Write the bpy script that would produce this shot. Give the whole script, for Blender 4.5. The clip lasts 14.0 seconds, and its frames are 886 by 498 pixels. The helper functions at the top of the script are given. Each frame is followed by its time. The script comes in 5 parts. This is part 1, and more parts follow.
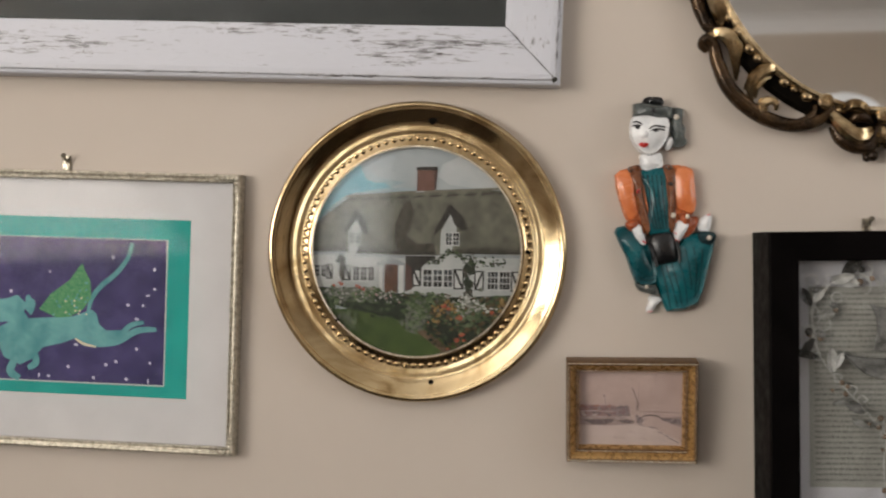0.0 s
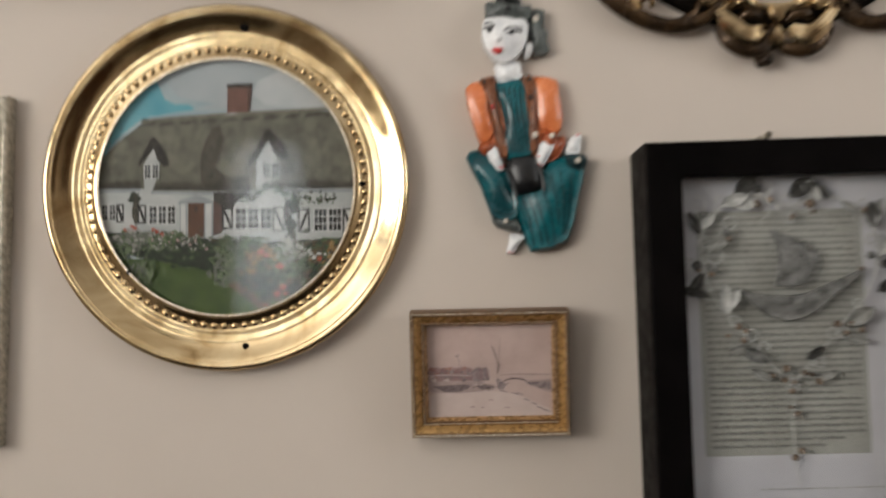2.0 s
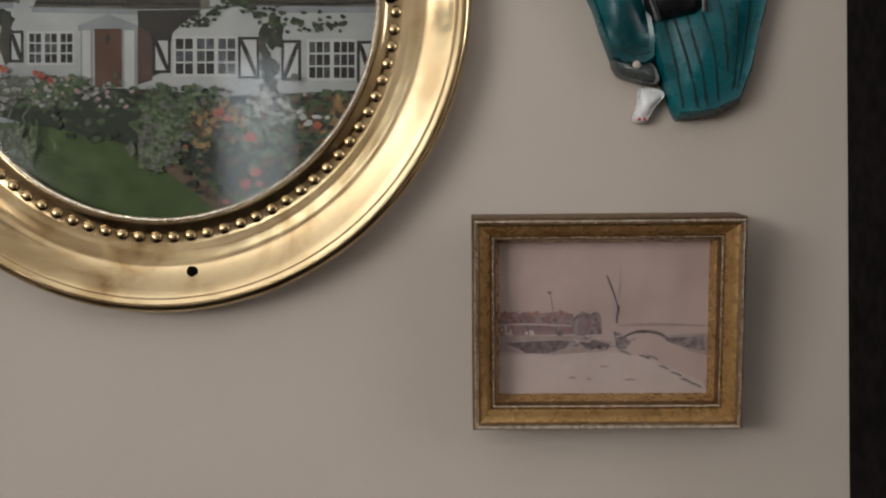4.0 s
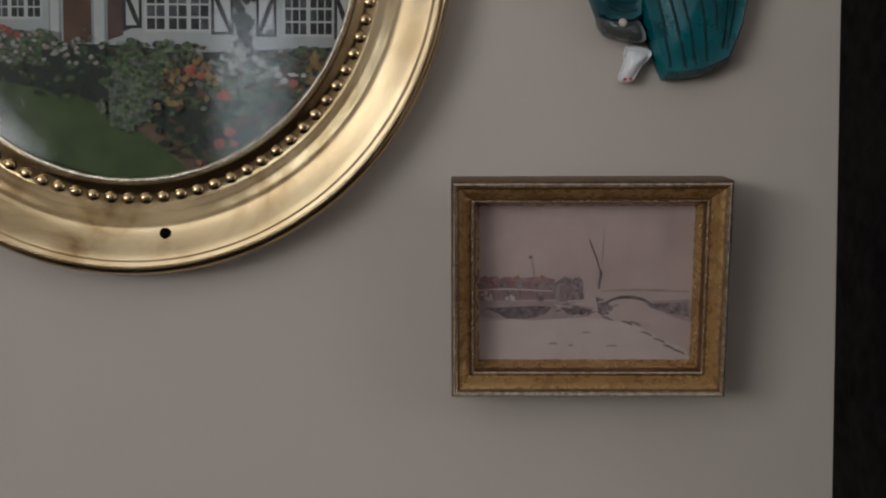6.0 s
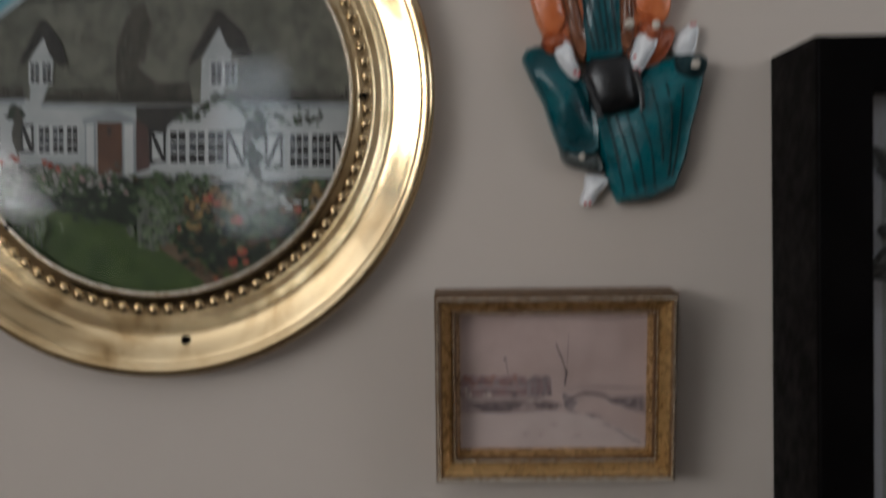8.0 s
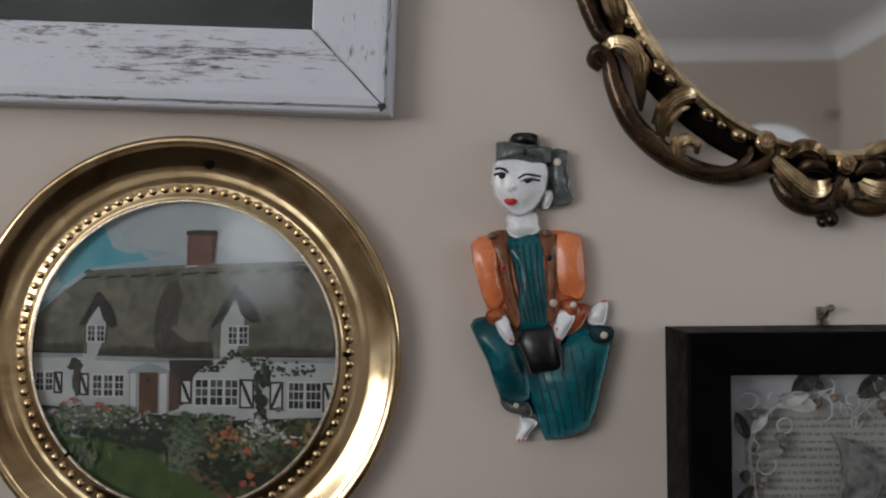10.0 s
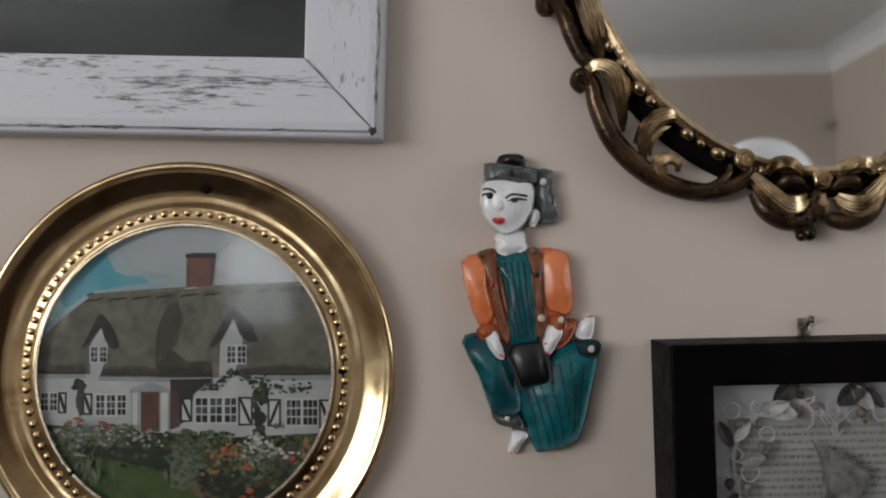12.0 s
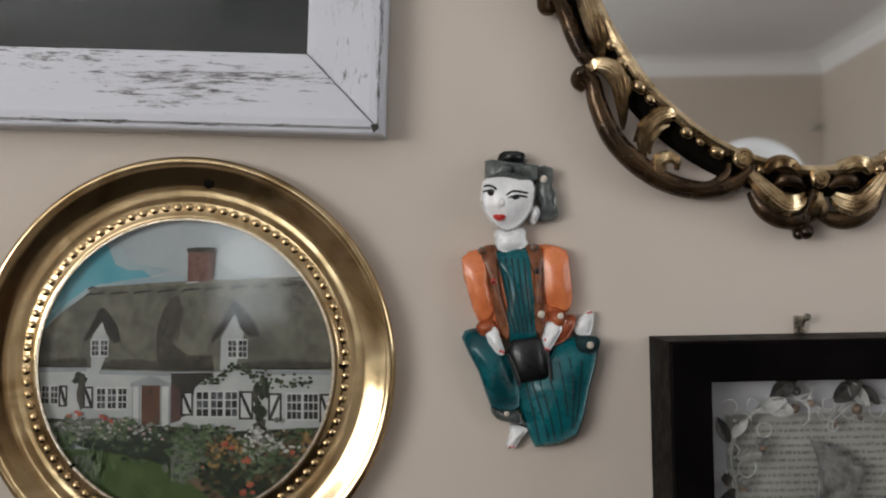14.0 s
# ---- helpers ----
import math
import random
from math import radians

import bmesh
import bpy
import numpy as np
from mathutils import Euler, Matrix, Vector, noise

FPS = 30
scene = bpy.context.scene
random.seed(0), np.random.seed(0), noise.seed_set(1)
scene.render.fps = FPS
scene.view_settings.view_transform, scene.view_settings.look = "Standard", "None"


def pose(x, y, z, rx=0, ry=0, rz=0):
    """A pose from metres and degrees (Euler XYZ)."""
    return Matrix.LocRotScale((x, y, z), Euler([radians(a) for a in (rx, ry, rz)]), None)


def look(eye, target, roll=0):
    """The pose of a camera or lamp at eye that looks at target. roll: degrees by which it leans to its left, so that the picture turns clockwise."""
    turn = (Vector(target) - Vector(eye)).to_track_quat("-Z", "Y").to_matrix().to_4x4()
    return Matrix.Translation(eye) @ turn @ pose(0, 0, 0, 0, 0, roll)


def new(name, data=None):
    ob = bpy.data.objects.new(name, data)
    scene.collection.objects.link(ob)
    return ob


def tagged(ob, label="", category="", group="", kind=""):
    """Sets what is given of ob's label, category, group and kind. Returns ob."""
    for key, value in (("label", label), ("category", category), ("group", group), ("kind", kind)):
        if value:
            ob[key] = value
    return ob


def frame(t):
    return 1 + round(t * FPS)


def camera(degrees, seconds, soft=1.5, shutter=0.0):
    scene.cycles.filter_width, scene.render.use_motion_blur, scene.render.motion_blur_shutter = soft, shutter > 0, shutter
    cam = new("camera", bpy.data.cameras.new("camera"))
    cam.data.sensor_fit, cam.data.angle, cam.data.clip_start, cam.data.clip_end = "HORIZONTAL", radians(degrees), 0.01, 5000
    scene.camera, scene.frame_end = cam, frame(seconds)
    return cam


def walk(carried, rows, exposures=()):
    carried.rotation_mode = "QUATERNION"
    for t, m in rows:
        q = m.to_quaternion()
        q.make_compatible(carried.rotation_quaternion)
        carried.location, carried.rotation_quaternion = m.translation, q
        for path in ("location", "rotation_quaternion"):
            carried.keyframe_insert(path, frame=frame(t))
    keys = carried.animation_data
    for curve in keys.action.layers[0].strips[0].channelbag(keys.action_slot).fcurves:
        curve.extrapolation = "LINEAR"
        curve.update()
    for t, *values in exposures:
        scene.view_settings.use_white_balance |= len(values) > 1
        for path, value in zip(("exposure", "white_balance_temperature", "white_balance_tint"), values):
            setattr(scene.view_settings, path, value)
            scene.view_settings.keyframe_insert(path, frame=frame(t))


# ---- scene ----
cam = camera(48.0, 14.0, soft=2.1, shutter=0.5)
PATH = [
    (0, (-0.0253, 0.1505, 1.6429), (-0.2069, 2.1422, 1.6295), -0.46),
    (0.5, (0.0023, 0.1299, 1.6433), (-0.1670, 2.1221, 1.5933), -0.44),
    (1, (0.0310, 0.1193, 1.6640), (-0.1126, 2.1098, 1.5332), -0.11),
    (1.5, (0.0378, 0.1322, 1.6398), (0.0143, 2.1306, 1.5616), -0.53),
    (1.8, (0.0400, 0.2248, 1.5777), (0.0204, 2.2225, 1.6713), -2.38),
    (2, (0.0378, 0.2993, 1.5583), (-0.0117, 2.2963, 1.6568), -1.56),
    (2.2, (0.0332, 0.3754, 1.5509), (-0.0581, 2.3733, 1.5348), -0.70),
    (2.4, (0.0265, 0.4457, 1.5512), (-0.0764, 2.4389, 1.4238), -0.56),
    (2.5, (0.0225, 0.4763, 1.5527), (-0.0689, 2.4702, 1.4259), -0.49),
    (2.6, (0.0182, 0.5027, 1.5544), (-0.0714, 2.4976, 1.4450), -0.39),
    (2.8, (0.0088, 0.5390, 1.5560), (-0.0534, 2.5371, 1.4947), -1.09),
    (3, (-0.0010, 0.5475, 1.5521), (-0.0599, 2.5463, 1.5171), -1.12),
    (5.5, (-0.0054, 0.5789, 1.5451), (-0.0052, 2.5758, 1.4329), -0.27),
    (6, (0.0025, 0.5720, 1.5497), (-0.0302, 2.5669, 1.4121), -0.45),
    (6.5, (-0.0004, 0.5652, 1.5436), (0.0048, 2.5610, 1.4144), -0.54),
    (7, (0.0045, 0.5564, 1.5499), (-0.0113, 2.5509, 1.4026), -0.65),
    (7.5, (0.0063, 0.5481, 1.5520), (-0.0055, 2.5447, 1.4352), -0.69),
    (8, (0.0104, 0.5185, 1.5825), (-0.0224, 2.5171, 1.5163), -0.88),
    (8.2, (0.0126, 0.4972, 1.6056), (-0.0143, 2.4970, 1.5994), -0.67),
    (8.5, (0.0168, 0.4621, 1.6422), (-0.0098, 2.4614, 1.6869), -0.42),
    (8.7, (0.0200, 0.4398, 1.6632), (-0.0047, 2.4393, 1.7050), -0.77),
    (9, (0.0255, 0.4138, 1.6823), (-0.0117, 2.4132, 1.7123), -0.40),
    (11.5, (0.0382, 0.3887, 1.6833), (-0.0022, 2.3874, 1.7418), -1.03),
    (12, (0.0405, 0.3811, 1.6834), (0.0003, 2.3795, 1.7523), -1.32),
    (12.5, (0.0370, 0.3821, 1.6825), (-0.0014, 2.3804, 1.7551), -1.18),
    (13, (0.0399, 0.3806, 1.6790), (-0.0008, 2.3787, 1.7572), -1.08),
    (13.5, (0.0359, 0.3789, 1.6809), (0.0063, 2.3773, 1.7556), -1.00),
    (14, (0.0337, 0.3773, 1.6821), (0.0159, 2.3761, 1.7473), -0.97),
]
walk(cam, [(t, look(eye, target, roll)) for t, eye, target, roll in PATH],
     exposures=[(0.0, -0.12, 6750, 10), (1.0, -0.08, 6750, 9.5), (1.5, -0.02, 6550, 9), (2.5, -0.1, 6600, 8.5), (3.2, -0.38, 6550, 8.5), (5.3, -0.5, 5900, 8), (5.6, -0.58, 5850, 8), (5.9, -0.87, 5950, 8), (6.2, -1.05, 6000, 8.5), (6.5, -1.08, 6000, 8.5), (7.5, -0.88, 5950, 8.5), (8.0, -0.9, 6000, 8.5), (8.7, -0.86, 5900, 9), (9.2, -0.68, 5900, 9.5), (11.3, -0.8, 6250, 9.5), (11.6, -0.73, 6250, 9.5), (12.0, -0.58, 6150, 9.5), (12.3, -0.40, 6150, 9.5), (12.5, -0.31, 6150, 9.0), (14.0, -0.31, 6250, 8.5)])

# ---- world and light ----
world = bpy.data.worlds.new("sky")
scene.world = world
world.use_nodes = True
wn = world.node_tree.nodes
sky = wn.new("ShaderNodeTexSky")
sky.sky_type, sky.sun_disc = "NISHITA", False
sky.sun_elevation, sky.sun_rotation = radians(40), radians(30)
world.node_tree.links.new(sky.outputs[0], wn["Background"].inputs[0])
wn["Background"].inputs[1].default_value = 0.12


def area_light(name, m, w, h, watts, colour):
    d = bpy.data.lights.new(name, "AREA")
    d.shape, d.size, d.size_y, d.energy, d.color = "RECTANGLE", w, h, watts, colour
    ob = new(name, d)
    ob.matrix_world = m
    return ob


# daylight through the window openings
area_light("window_daylight", look((-0.81, -2.62, 1.87), (-0.4, 0.9, 1.6)), 0.26, 0.68, 3.2, (0.93, 0.97, 1.0))
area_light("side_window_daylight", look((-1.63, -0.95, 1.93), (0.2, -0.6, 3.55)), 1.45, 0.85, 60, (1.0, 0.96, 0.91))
# added fill from an unseen east opening, softens shadows and lifts the upper right
area_light("east_window_fill", look((1.55, 0.1, 1.95), (0.0, 0.6, 3.1)), 0.62, 0.66, 8.0, (0.97, 0.98, 1.0))

# ---- materials ----
def mat(name, base, rough=0.6, metal=0.0, spec=0.5):
    m = bpy.data.materials.new(name)
    m.use_nodes = True
    b = m.node_tree.nodes["Principled BSDF"]
    b.inputs["Base Color"].default_value = (*base, 1)
    b.inputs["Roughness"].default_value = rough
    b.inputs["Metallic"].default_value = metal
    b.inputs["Specular IOR Level"].default_value = spec
    return m


def tex(m, scale, stretch=(1, 1, 1), detail=4.0, rough=0.6, distort=0.0, at=(0, 0, 0)):
    """A noise in object coordinates, in metres; returns its value socket."""
    n, l = m.node_tree.nodes, m.node_tree.links
    c = n.new("ShaderNodeTexCoord")
    mp = n.new("ShaderNodeMapping")
    mp.inputs["Scale"].default_value = stretch
    mp.inputs["Location"].default_value = at
    l.new(c.outputs["Object"], mp.inputs[0])
    t = n.new("ShaderNodeTexNoise")
    t.inputs["Scale"].default_value, t.inputs["Detail"].default_value = scale, detail
    t.inputs["Roughness"].default_value, t.inputs["Distortion"].default_value = rough, distort
    l.new(mp.outputs[0], t.inputs["Vector"])
    return t.outputs[0]


def ramp(m, value, stops):
    n, l = m.node_tree.nodes, m.node_tree.links
    r = n.new("ShaderNodeValToRGB")
    while len(r.color_ramp.elements) < len(stops):
        r.color_ramp.elements.new(0.5)
    for e, (p, c) in zip(r.color_ramp.elements, stops):
        e.position, e.color = p, (*c, 1)
    l.new(value, r.inputs[0])
    return r.outputs[0]


def bsdf(m):
    return m.node_tree.nodes["Principled BSDF"]


def set_col(m, sock):
    m.node_tree.links.new(sock, bsdf(m).inputs["Base Color"])


def set_rough(m, value, lo, hi):
    set_in(m, value, lo, hi, "Roughness")


def set_in(m, value, lo, hi, where):
    n, l = m.node_tree.nodes, m.node_tree.links
    r = n.new("ShaderNodeMapRange")
    r.inputs["From Min"].default_value, r.inputs["From Max"].default_value = 0.3, 0.7
    r.inputs["To Min"].default_value, r.inputs["To Max"].default_value = lo, hi
    l.new(value, r.inputs[0])
    l.new(r.outputs[0], bsdf(m).inputs[where])


def bump(m, value, dist, strength=1.0):
    n, l = m.node_tree.nodes, m.node_tree.links
    b = n.new("ShaderNodeBump")
    b.inputs["Distance"].default_value, b.inputs["Strength"].default_value = dist, strength
    l.new(value, b.inputs["Height"])
    l.new(b.outputs[0], bsdf(m).inputs["Normal"])


def mottled(name, dark, light, scale, rough=0.5, metal=0.0, lift=0.0, detail=5.0, stretch=(1, 1, 1), spec=0.5, span=(0.35, 0.65)):
    m = mat(name, light, rough, metal, spec)
    v = tex(m, scale, stretch, detail)
    set_col(m, ramp(m, v, [(span[0], dark), (span[1], light)]))
    w = tex(m, scale * 3.1, stretch, 6.0)
    set_rough(m, w, max(0.02, rough * 0.75), min(1, rough * 1.25))
    if lift:
        bump(m, w, lift)
    return m


def glass_mat(name, gloss_rough=0.02, ior=1.5):
    m = bpy.data.materials.new(name)
    m.use_nodes = True
    n, l = m.node_tree.nodes, m.node_tree.links
    n.remove(n["Principled BSDF"])
    mix, tr, gl, fr = n.new("ShaderNodeMixShader"), n.new("ShaderNodeBsdfTransparent"), n.new("ShaderNodeBsdfGlossy"), n.new("ShaderNodeFresnel")
    fr.inputs["IOR"].default_value = ior
    gl.inputs["Roughness"].default_value = gloss_rough
    l.new(fr.outputs[0], mix.inputs[0])
    l.new(tr.outputs[0], mix.inputs[1])
    l.new(gl.outputs[0], mix.inputs[2])
    l.new(mix.outputs[0], n["Material Output"].inputs[0])
    return m


M = {}
M["wall"] = mottled("wall_paint", (0.51, 0.45, 0.392), (0.55, 0.486, 0.425), 2.2, 0.75, lift=0.0004, spec=0.3)
M["ceiling"] = mottled("ceiling_paint", (0.74, 0.74, 0.755), (0.80, 0.80, 0.815), 1.5, 0.85)
M["floor"] = mottled("carpet", (0.03, 0.023, 0.018), (0.045, 0.035, 0.028), 60, 0.95, lift=0.004)
M["trim"] = mottled("white_gloss", (0.72, 0.71, 0.68), (0.8, 0.79, 0.77), 6, 0.35)
M["glass"] = glass_mat("picture_glass")
M["convex"] = glass_mat("round_glass", 0.075)
M["print_glass"] = glass_mat("print_glass", 0.02, 1.34)
M["dusty"] = glass_mat("dusty_glass", 0.3)
M["hazy"] = glass_mat("coated_glass", 0.07, 1.22)
M["brass"] = mat("polished_brass", (0.74, 0.57, 0.32), 0.2, 1.0)
# dark blotches are tarnish plus dark room reflections painted into the colour
v = tex(M["brass"], 17, detail=7, distort=1.2)
set_col(M["brass"], ramp(M["brass"], v, [(0.25, (0.15, 0.085, 0.036)), (0.37, (0.37, 0.255, 0.125)), (0.49, (0.55, 0.415, 0.235)), (0.72, (0.64, 0.51, 0.315))]))
set_rough(M["brass"], tex(M["brass"], 40, detail=8), 0.09, 0.2)
bump(M["brass"], tex(M["brass"], 24, detail=2), 0.0009, 0.4)
M["brass_dark"] = mottled("tarnished_brass", (0.10, 0.06, 0.025), (0.42, 0.29, 0.11), 90, 0.35, 1.0)
M["black"] = mottled("black_lacquer", (0.0016, 0.0012, 0.0012), (0.0034, 0.0026, 0.0026), 30, 0.5, lift=0.0001, spec=0.035)
M["dark_print"] = mottled("dark_print", (0.003, 0.0065, 0.0058), (0.006, 0.0098, 0.009), 5, 0.6)
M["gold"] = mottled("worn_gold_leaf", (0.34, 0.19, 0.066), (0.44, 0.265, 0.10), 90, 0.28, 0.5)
# darker gold paints shade into the hollows, silver the shine on rubbed beads
M["gold_dark"] = mottled("brown_gold_shade", (0.09, 0.043, 0.014), (0.19, 0.10, 0.035), 300, 0.4, 0.6)
M["silver_bead"] = mottled("rubbed_silver_shine", (0.42, 0.33, 0.23), (0.80, 0.73, 0.62), 500, 0.24, 1.0, lift=0.0001)
M["silver_edge"] = mottled("silver_gilt", (0.46, 0.38, 0.27), (0.78, 0.71, 0.6), 420, 0.3, 1.0, lift=0.0003)
M["champagne"] = mottled("champagne_gilt", (0.30, 0.27, 0.21), (0.60, 0.56, 0.47), 240, 0.4, 0.75, lift=0.0003)
M["bronze"] = mottled("dark_bronze_gilding", (0.018, 0.010, 0.005), (0.095, 0.055, 0.026), 55, 0.24, 0.6, lift=0.0004)
M["antique"] = mottled("antique_gold", (0.16, 0.10, 0.045), (0.72, 0.56, 0.34), 55, 0.2, 0.95, lift=0.0004)
M["hollow"] = mottled("recess_shade_black", (0.002, 0.0015, 0.001), (0.005, 0.0035, 0.002), 90, 0.7, spec=0.05)
M["mirror"] = mat("silvered_glass", (0.9, 0.91, 0.9), 0.035, 1.0)
M["steel"] = mottled("picture_hook_metal", (0.05, 0.045, 0.04), (0.5, 0.45, 0.36), 300, 0.3, 1.0)
# white card again, darkened in colour for the shade inside the box frame
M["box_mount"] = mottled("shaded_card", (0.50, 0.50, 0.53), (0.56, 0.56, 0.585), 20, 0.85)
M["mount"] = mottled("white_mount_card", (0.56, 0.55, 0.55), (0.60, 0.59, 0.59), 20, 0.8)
M["door_oak"] = mottled("dark_stained_oak", (0.035, 0.016, 0.008), (0.11, 0.052, 0.024), 14, 0.4, lift=0.0003, stretch=(6, 1, 6))
M["opal"] = mottled("opal_glass", (0.80, 0.82, 0.84), (0.86, 0.88, 0.9), 4, 0.2)
M["lamp_metal"] = mottled("lamp_metal", (0.05, 0.05, 0.05), (0.08, 0.08, 0.08), 30, 0.4, 0.8)

# paint worn through to dark wood in streaks along the grain
def worn_paint(name, along_x, worn):
    """worn: places (x, y, half length, half width, depth) where the top coat is rubbed through."""
    m = mat(name, (0.75, 0.75, 0.78), 0.55)
    n, l = m.node_tree.nodes, m.node_tree.links

    def calc(op, a, b, c=None):
        k = n.new("ShaderNodeMath")
        k.operation = op
        for i, v in enumerate((a, b, c)):
            if v is None:
                continue
            if isinstance(v, (int, float)):
                k.inputs[i].default_value = v
            else:
                l.new(v, k.inputs[i])
        return k.outputs[0]

    s = (1.6, 14, 1) if along_x else (16, 2.4, 1)
    fine = tex(m, 30, s, 9.0, 0.82, 0.25, at=(0.35 if along_x else 0.31, 0.17, 0.0))
    speck = tex(m, 60, (1, 9, 1) if along_x else (9, 1, 1), 5.0, 0.7, 0.2, at=(0.11, 0.4, 0.0))
    sep = n.new("ShaderNodeSeparateXYZ")
    l.new(n.new("ShaderNodeTexCoord").outputs["Object"], sep.inputs[0])
    total = None
    for x, y, rx, ry, deep in worn:
        u = calc("DIVIDE", calc("SUBTRACT", sep.outputs[0], x), rx)
        v = calc("DIVIDE", calc("SUBTRACT", sep.outputs[1], y), ry)
        d = calc("ADD", calc("MULTIPLY", u, u), calc("MULTIPLY", v, v))
        w = calc("DIVIDE", deep, calc("ADD", 1.0, calc("MULTIPLY", d, d)))
        total = w if total is None else calc("ADD", total, w)
    mix = calc("ADD", calc("MULTIPLY_ADD", speck, 0.28, fine), total)
    set_col(m, ramp(m, mix, [(0.0, (0.49, 0.50, 0.55)), (0.768, (0.56, 0.57, 0.62)), (0.795, (0.30, 0.295, 0.31)), (0.87, (0.07, 0.06, 0.062))]))
    bump(m, fine, 0.0005, 0.5)
    return m


M["worn_x"] = worn_paint("distressed_paint_rail", True, [(0.190, -0.226, 0.050, 0.0115, 0.125), (0.250, -0.219, 0.045, 0.004, 0.11), (0.10, -0.210, 0.09, 0.006, 0.125), (-0.12, -0.225, 0.09, 0.012, 0.11), (0.0, 0.24, 0.2, 0.01, 0.1), (0.15, -0.2465, 0.2, 0.0012, 0.10)])
M["worn_y"] = worn_paint("distressed_paint_stile", False, [(0.288, -0.13, 0.018, 0.06, 0.12), (0.3065, -0.20, 0.0012, 0.05, 0.12), (0.292, -0.218, 0.012, 0.004, 0.09), (-0.285, 0.0, 0.02, 0.1, 0.09)])

# printed inks and paints
for key, a, b, sc in [
    ("blue", (0.0713, 0.299, 0.37), (0.143, 0.37, 0.428), 40),
    ("thatch", (0.082, 0.084, 0.064), (0.175, 0.172, 0.132), 110), ("thatch_dark", (0.0356, 0.0343, 0.025), (0.0784, 0.0713, 0.0535), 180),
    ("thatch_edge", (0.0143, 0.0143, 0.0129), (0.0428, 0.0392, 0.0321), 250), ("limewash", (0.356, 0.378, 0.37), (0.457, 0.47, 0.457), 60),
    ("ink_black", (0.00856, 0.00856, 0.00856), (0.0214, 0.0214, 0.02), 200), ("ink_white", (0.47, 0.485, 0.47), (0.542, 0.549, 0.528), 120),
    ("chimney", (0.114, 0.0499, 0.0356), (0.185, 0.0927, 0.0713), 300), ("lawn", (0.036, 0.070, 0.013), (0.070, 0.112, 0.026), 70),
    ("leaf_dark", (0.003, 0.007, 0.004), (0.026, 0.042, 0.020), 700), ("leaf_mid", (0.008, 0.022, 0.008), (0.105, 0.155, 0.068), 700),
    ("leaf_rust", (0.018, 0.015, 0.007), (0.13, 0.085, 0.038), 650), ("bloom_white", (0.392, 0.399, 0.356), (0.535, 0.535, 0.499), 300),
    ("bloom_red", (0.299, 0.0428, 0.0214), (0.414, 0.114, 0.0642), 300),
    ("bloom_pink", (0.285, 0.185, 0.171), (0.414, 0.299, 0.285), 300), ("door_wood", (0.075, 0.034, 0.018), (0.13, 0.062, 0.034), 100), ("leaf_light", (0.035, 0.060, 0.025), (0.20, 0.25, 0.14), 700),
    ("soil", (0.0927, 0.0606, 0.0356), (0.156, 0.107, 0.0642), 200), ("pane", (0.0214, 0.025, 0.0285), (0.0998, 0.107, 0.114), 260),
    ("cloud", (0.30, 0.345, 0.36), (0.40, 0.43, 0.435), 22), ("cloud_haze", (0.24, 0.33, 0.36), (0.36, 0.42, 0.43), 35), ("cloud_bright", (0.42, 0.455, 0.46), (0.50, 0.52, 0.515), 30),
    ("thatch_mid", (0.085, 0.086, 0.066), (0.15, 0.148, 0.114), 220), ("thatch_pale", (0.12, 0.116, 0.09), (0.20, 0.19, 0.15), 200), ("chimney_dark", (0.06, 0.032, 0.026), (0.10, 0.055, 0.045), 300),
    ("limewash_shade", (0.22, 0.245, 0.25), (0.31, 0.335, 0.335), 80), ("leaf_grey", (0.03, 0.042, 0.03), (0.18, 0.19, 0.15), 700), ("bloom_pale", (0.20, 0.20, 0.18), (0.40, 0.39, 0.36), 300),
    ("bloom_ochre", (0.16, 0.095, 0.03), (0.34, 0.22, 0.08), 300), ("lawn_pale", (0.042, 0.075, 0.018), (0.07, 0.11, 0.03), 90),
    ("teal_mat", (0.0, 0.27, 0.235), (0.005, 0.34, 0.29), 25), ("violet", (0.026, 0.022, 0.085), (0.062, 0.050, 0.155), 50),
    ("beast", (0.06, 0.24, 0.25), (0.15, 0.38, 0.38), 60), ("beast_green", (0.03, 0.19, 0.09), (0.12, 0.33, 0.14), 420),
    ("star", (0.42, 0.40, 0.56), (0.62, 0.60, 0.72), 100), ("cream_ink", (0.58, 0.5, 0.34), (0.7, 0.62, 0.45), 100),
    ("paper_pink", (0.47, 0.36, 0.32), (0.56, 0.44, 0.40), 45), ("wash_mauve", (0.24, 0.15, 0.155), (0.38, 0.26, 0.25), 160),
    ("wash_red", (0.25, 0.105, 0.082), (0.40, 0.23, 0.19), 320), ("wash_haze", (0.36, 0.275, 0.255), (0.46, 0.36, 0.33), 200), ("wash_grey", (0.16, 0.125, 0.13), (0.38, 0.31, 0.30), 420),
    ("wash_dark", (0.10, 0.075, 0.076), (0.26, 0.20, 0.195), 700), ("wash_light", (0.56, 0.46, 0.42), (0.62, 0.52, 0.48), 80),
    ("page", (0.31, 0.31, 0.28), (0.38, 0.38, 0.345), 30), ("type", (0.15, 0.15, 0.138), (0.30, 0.30, 0.275), 700),
]:
    M[key] = mottled("print_" + key, a, b, sc, 0.6, detail=7, spec=0.3)
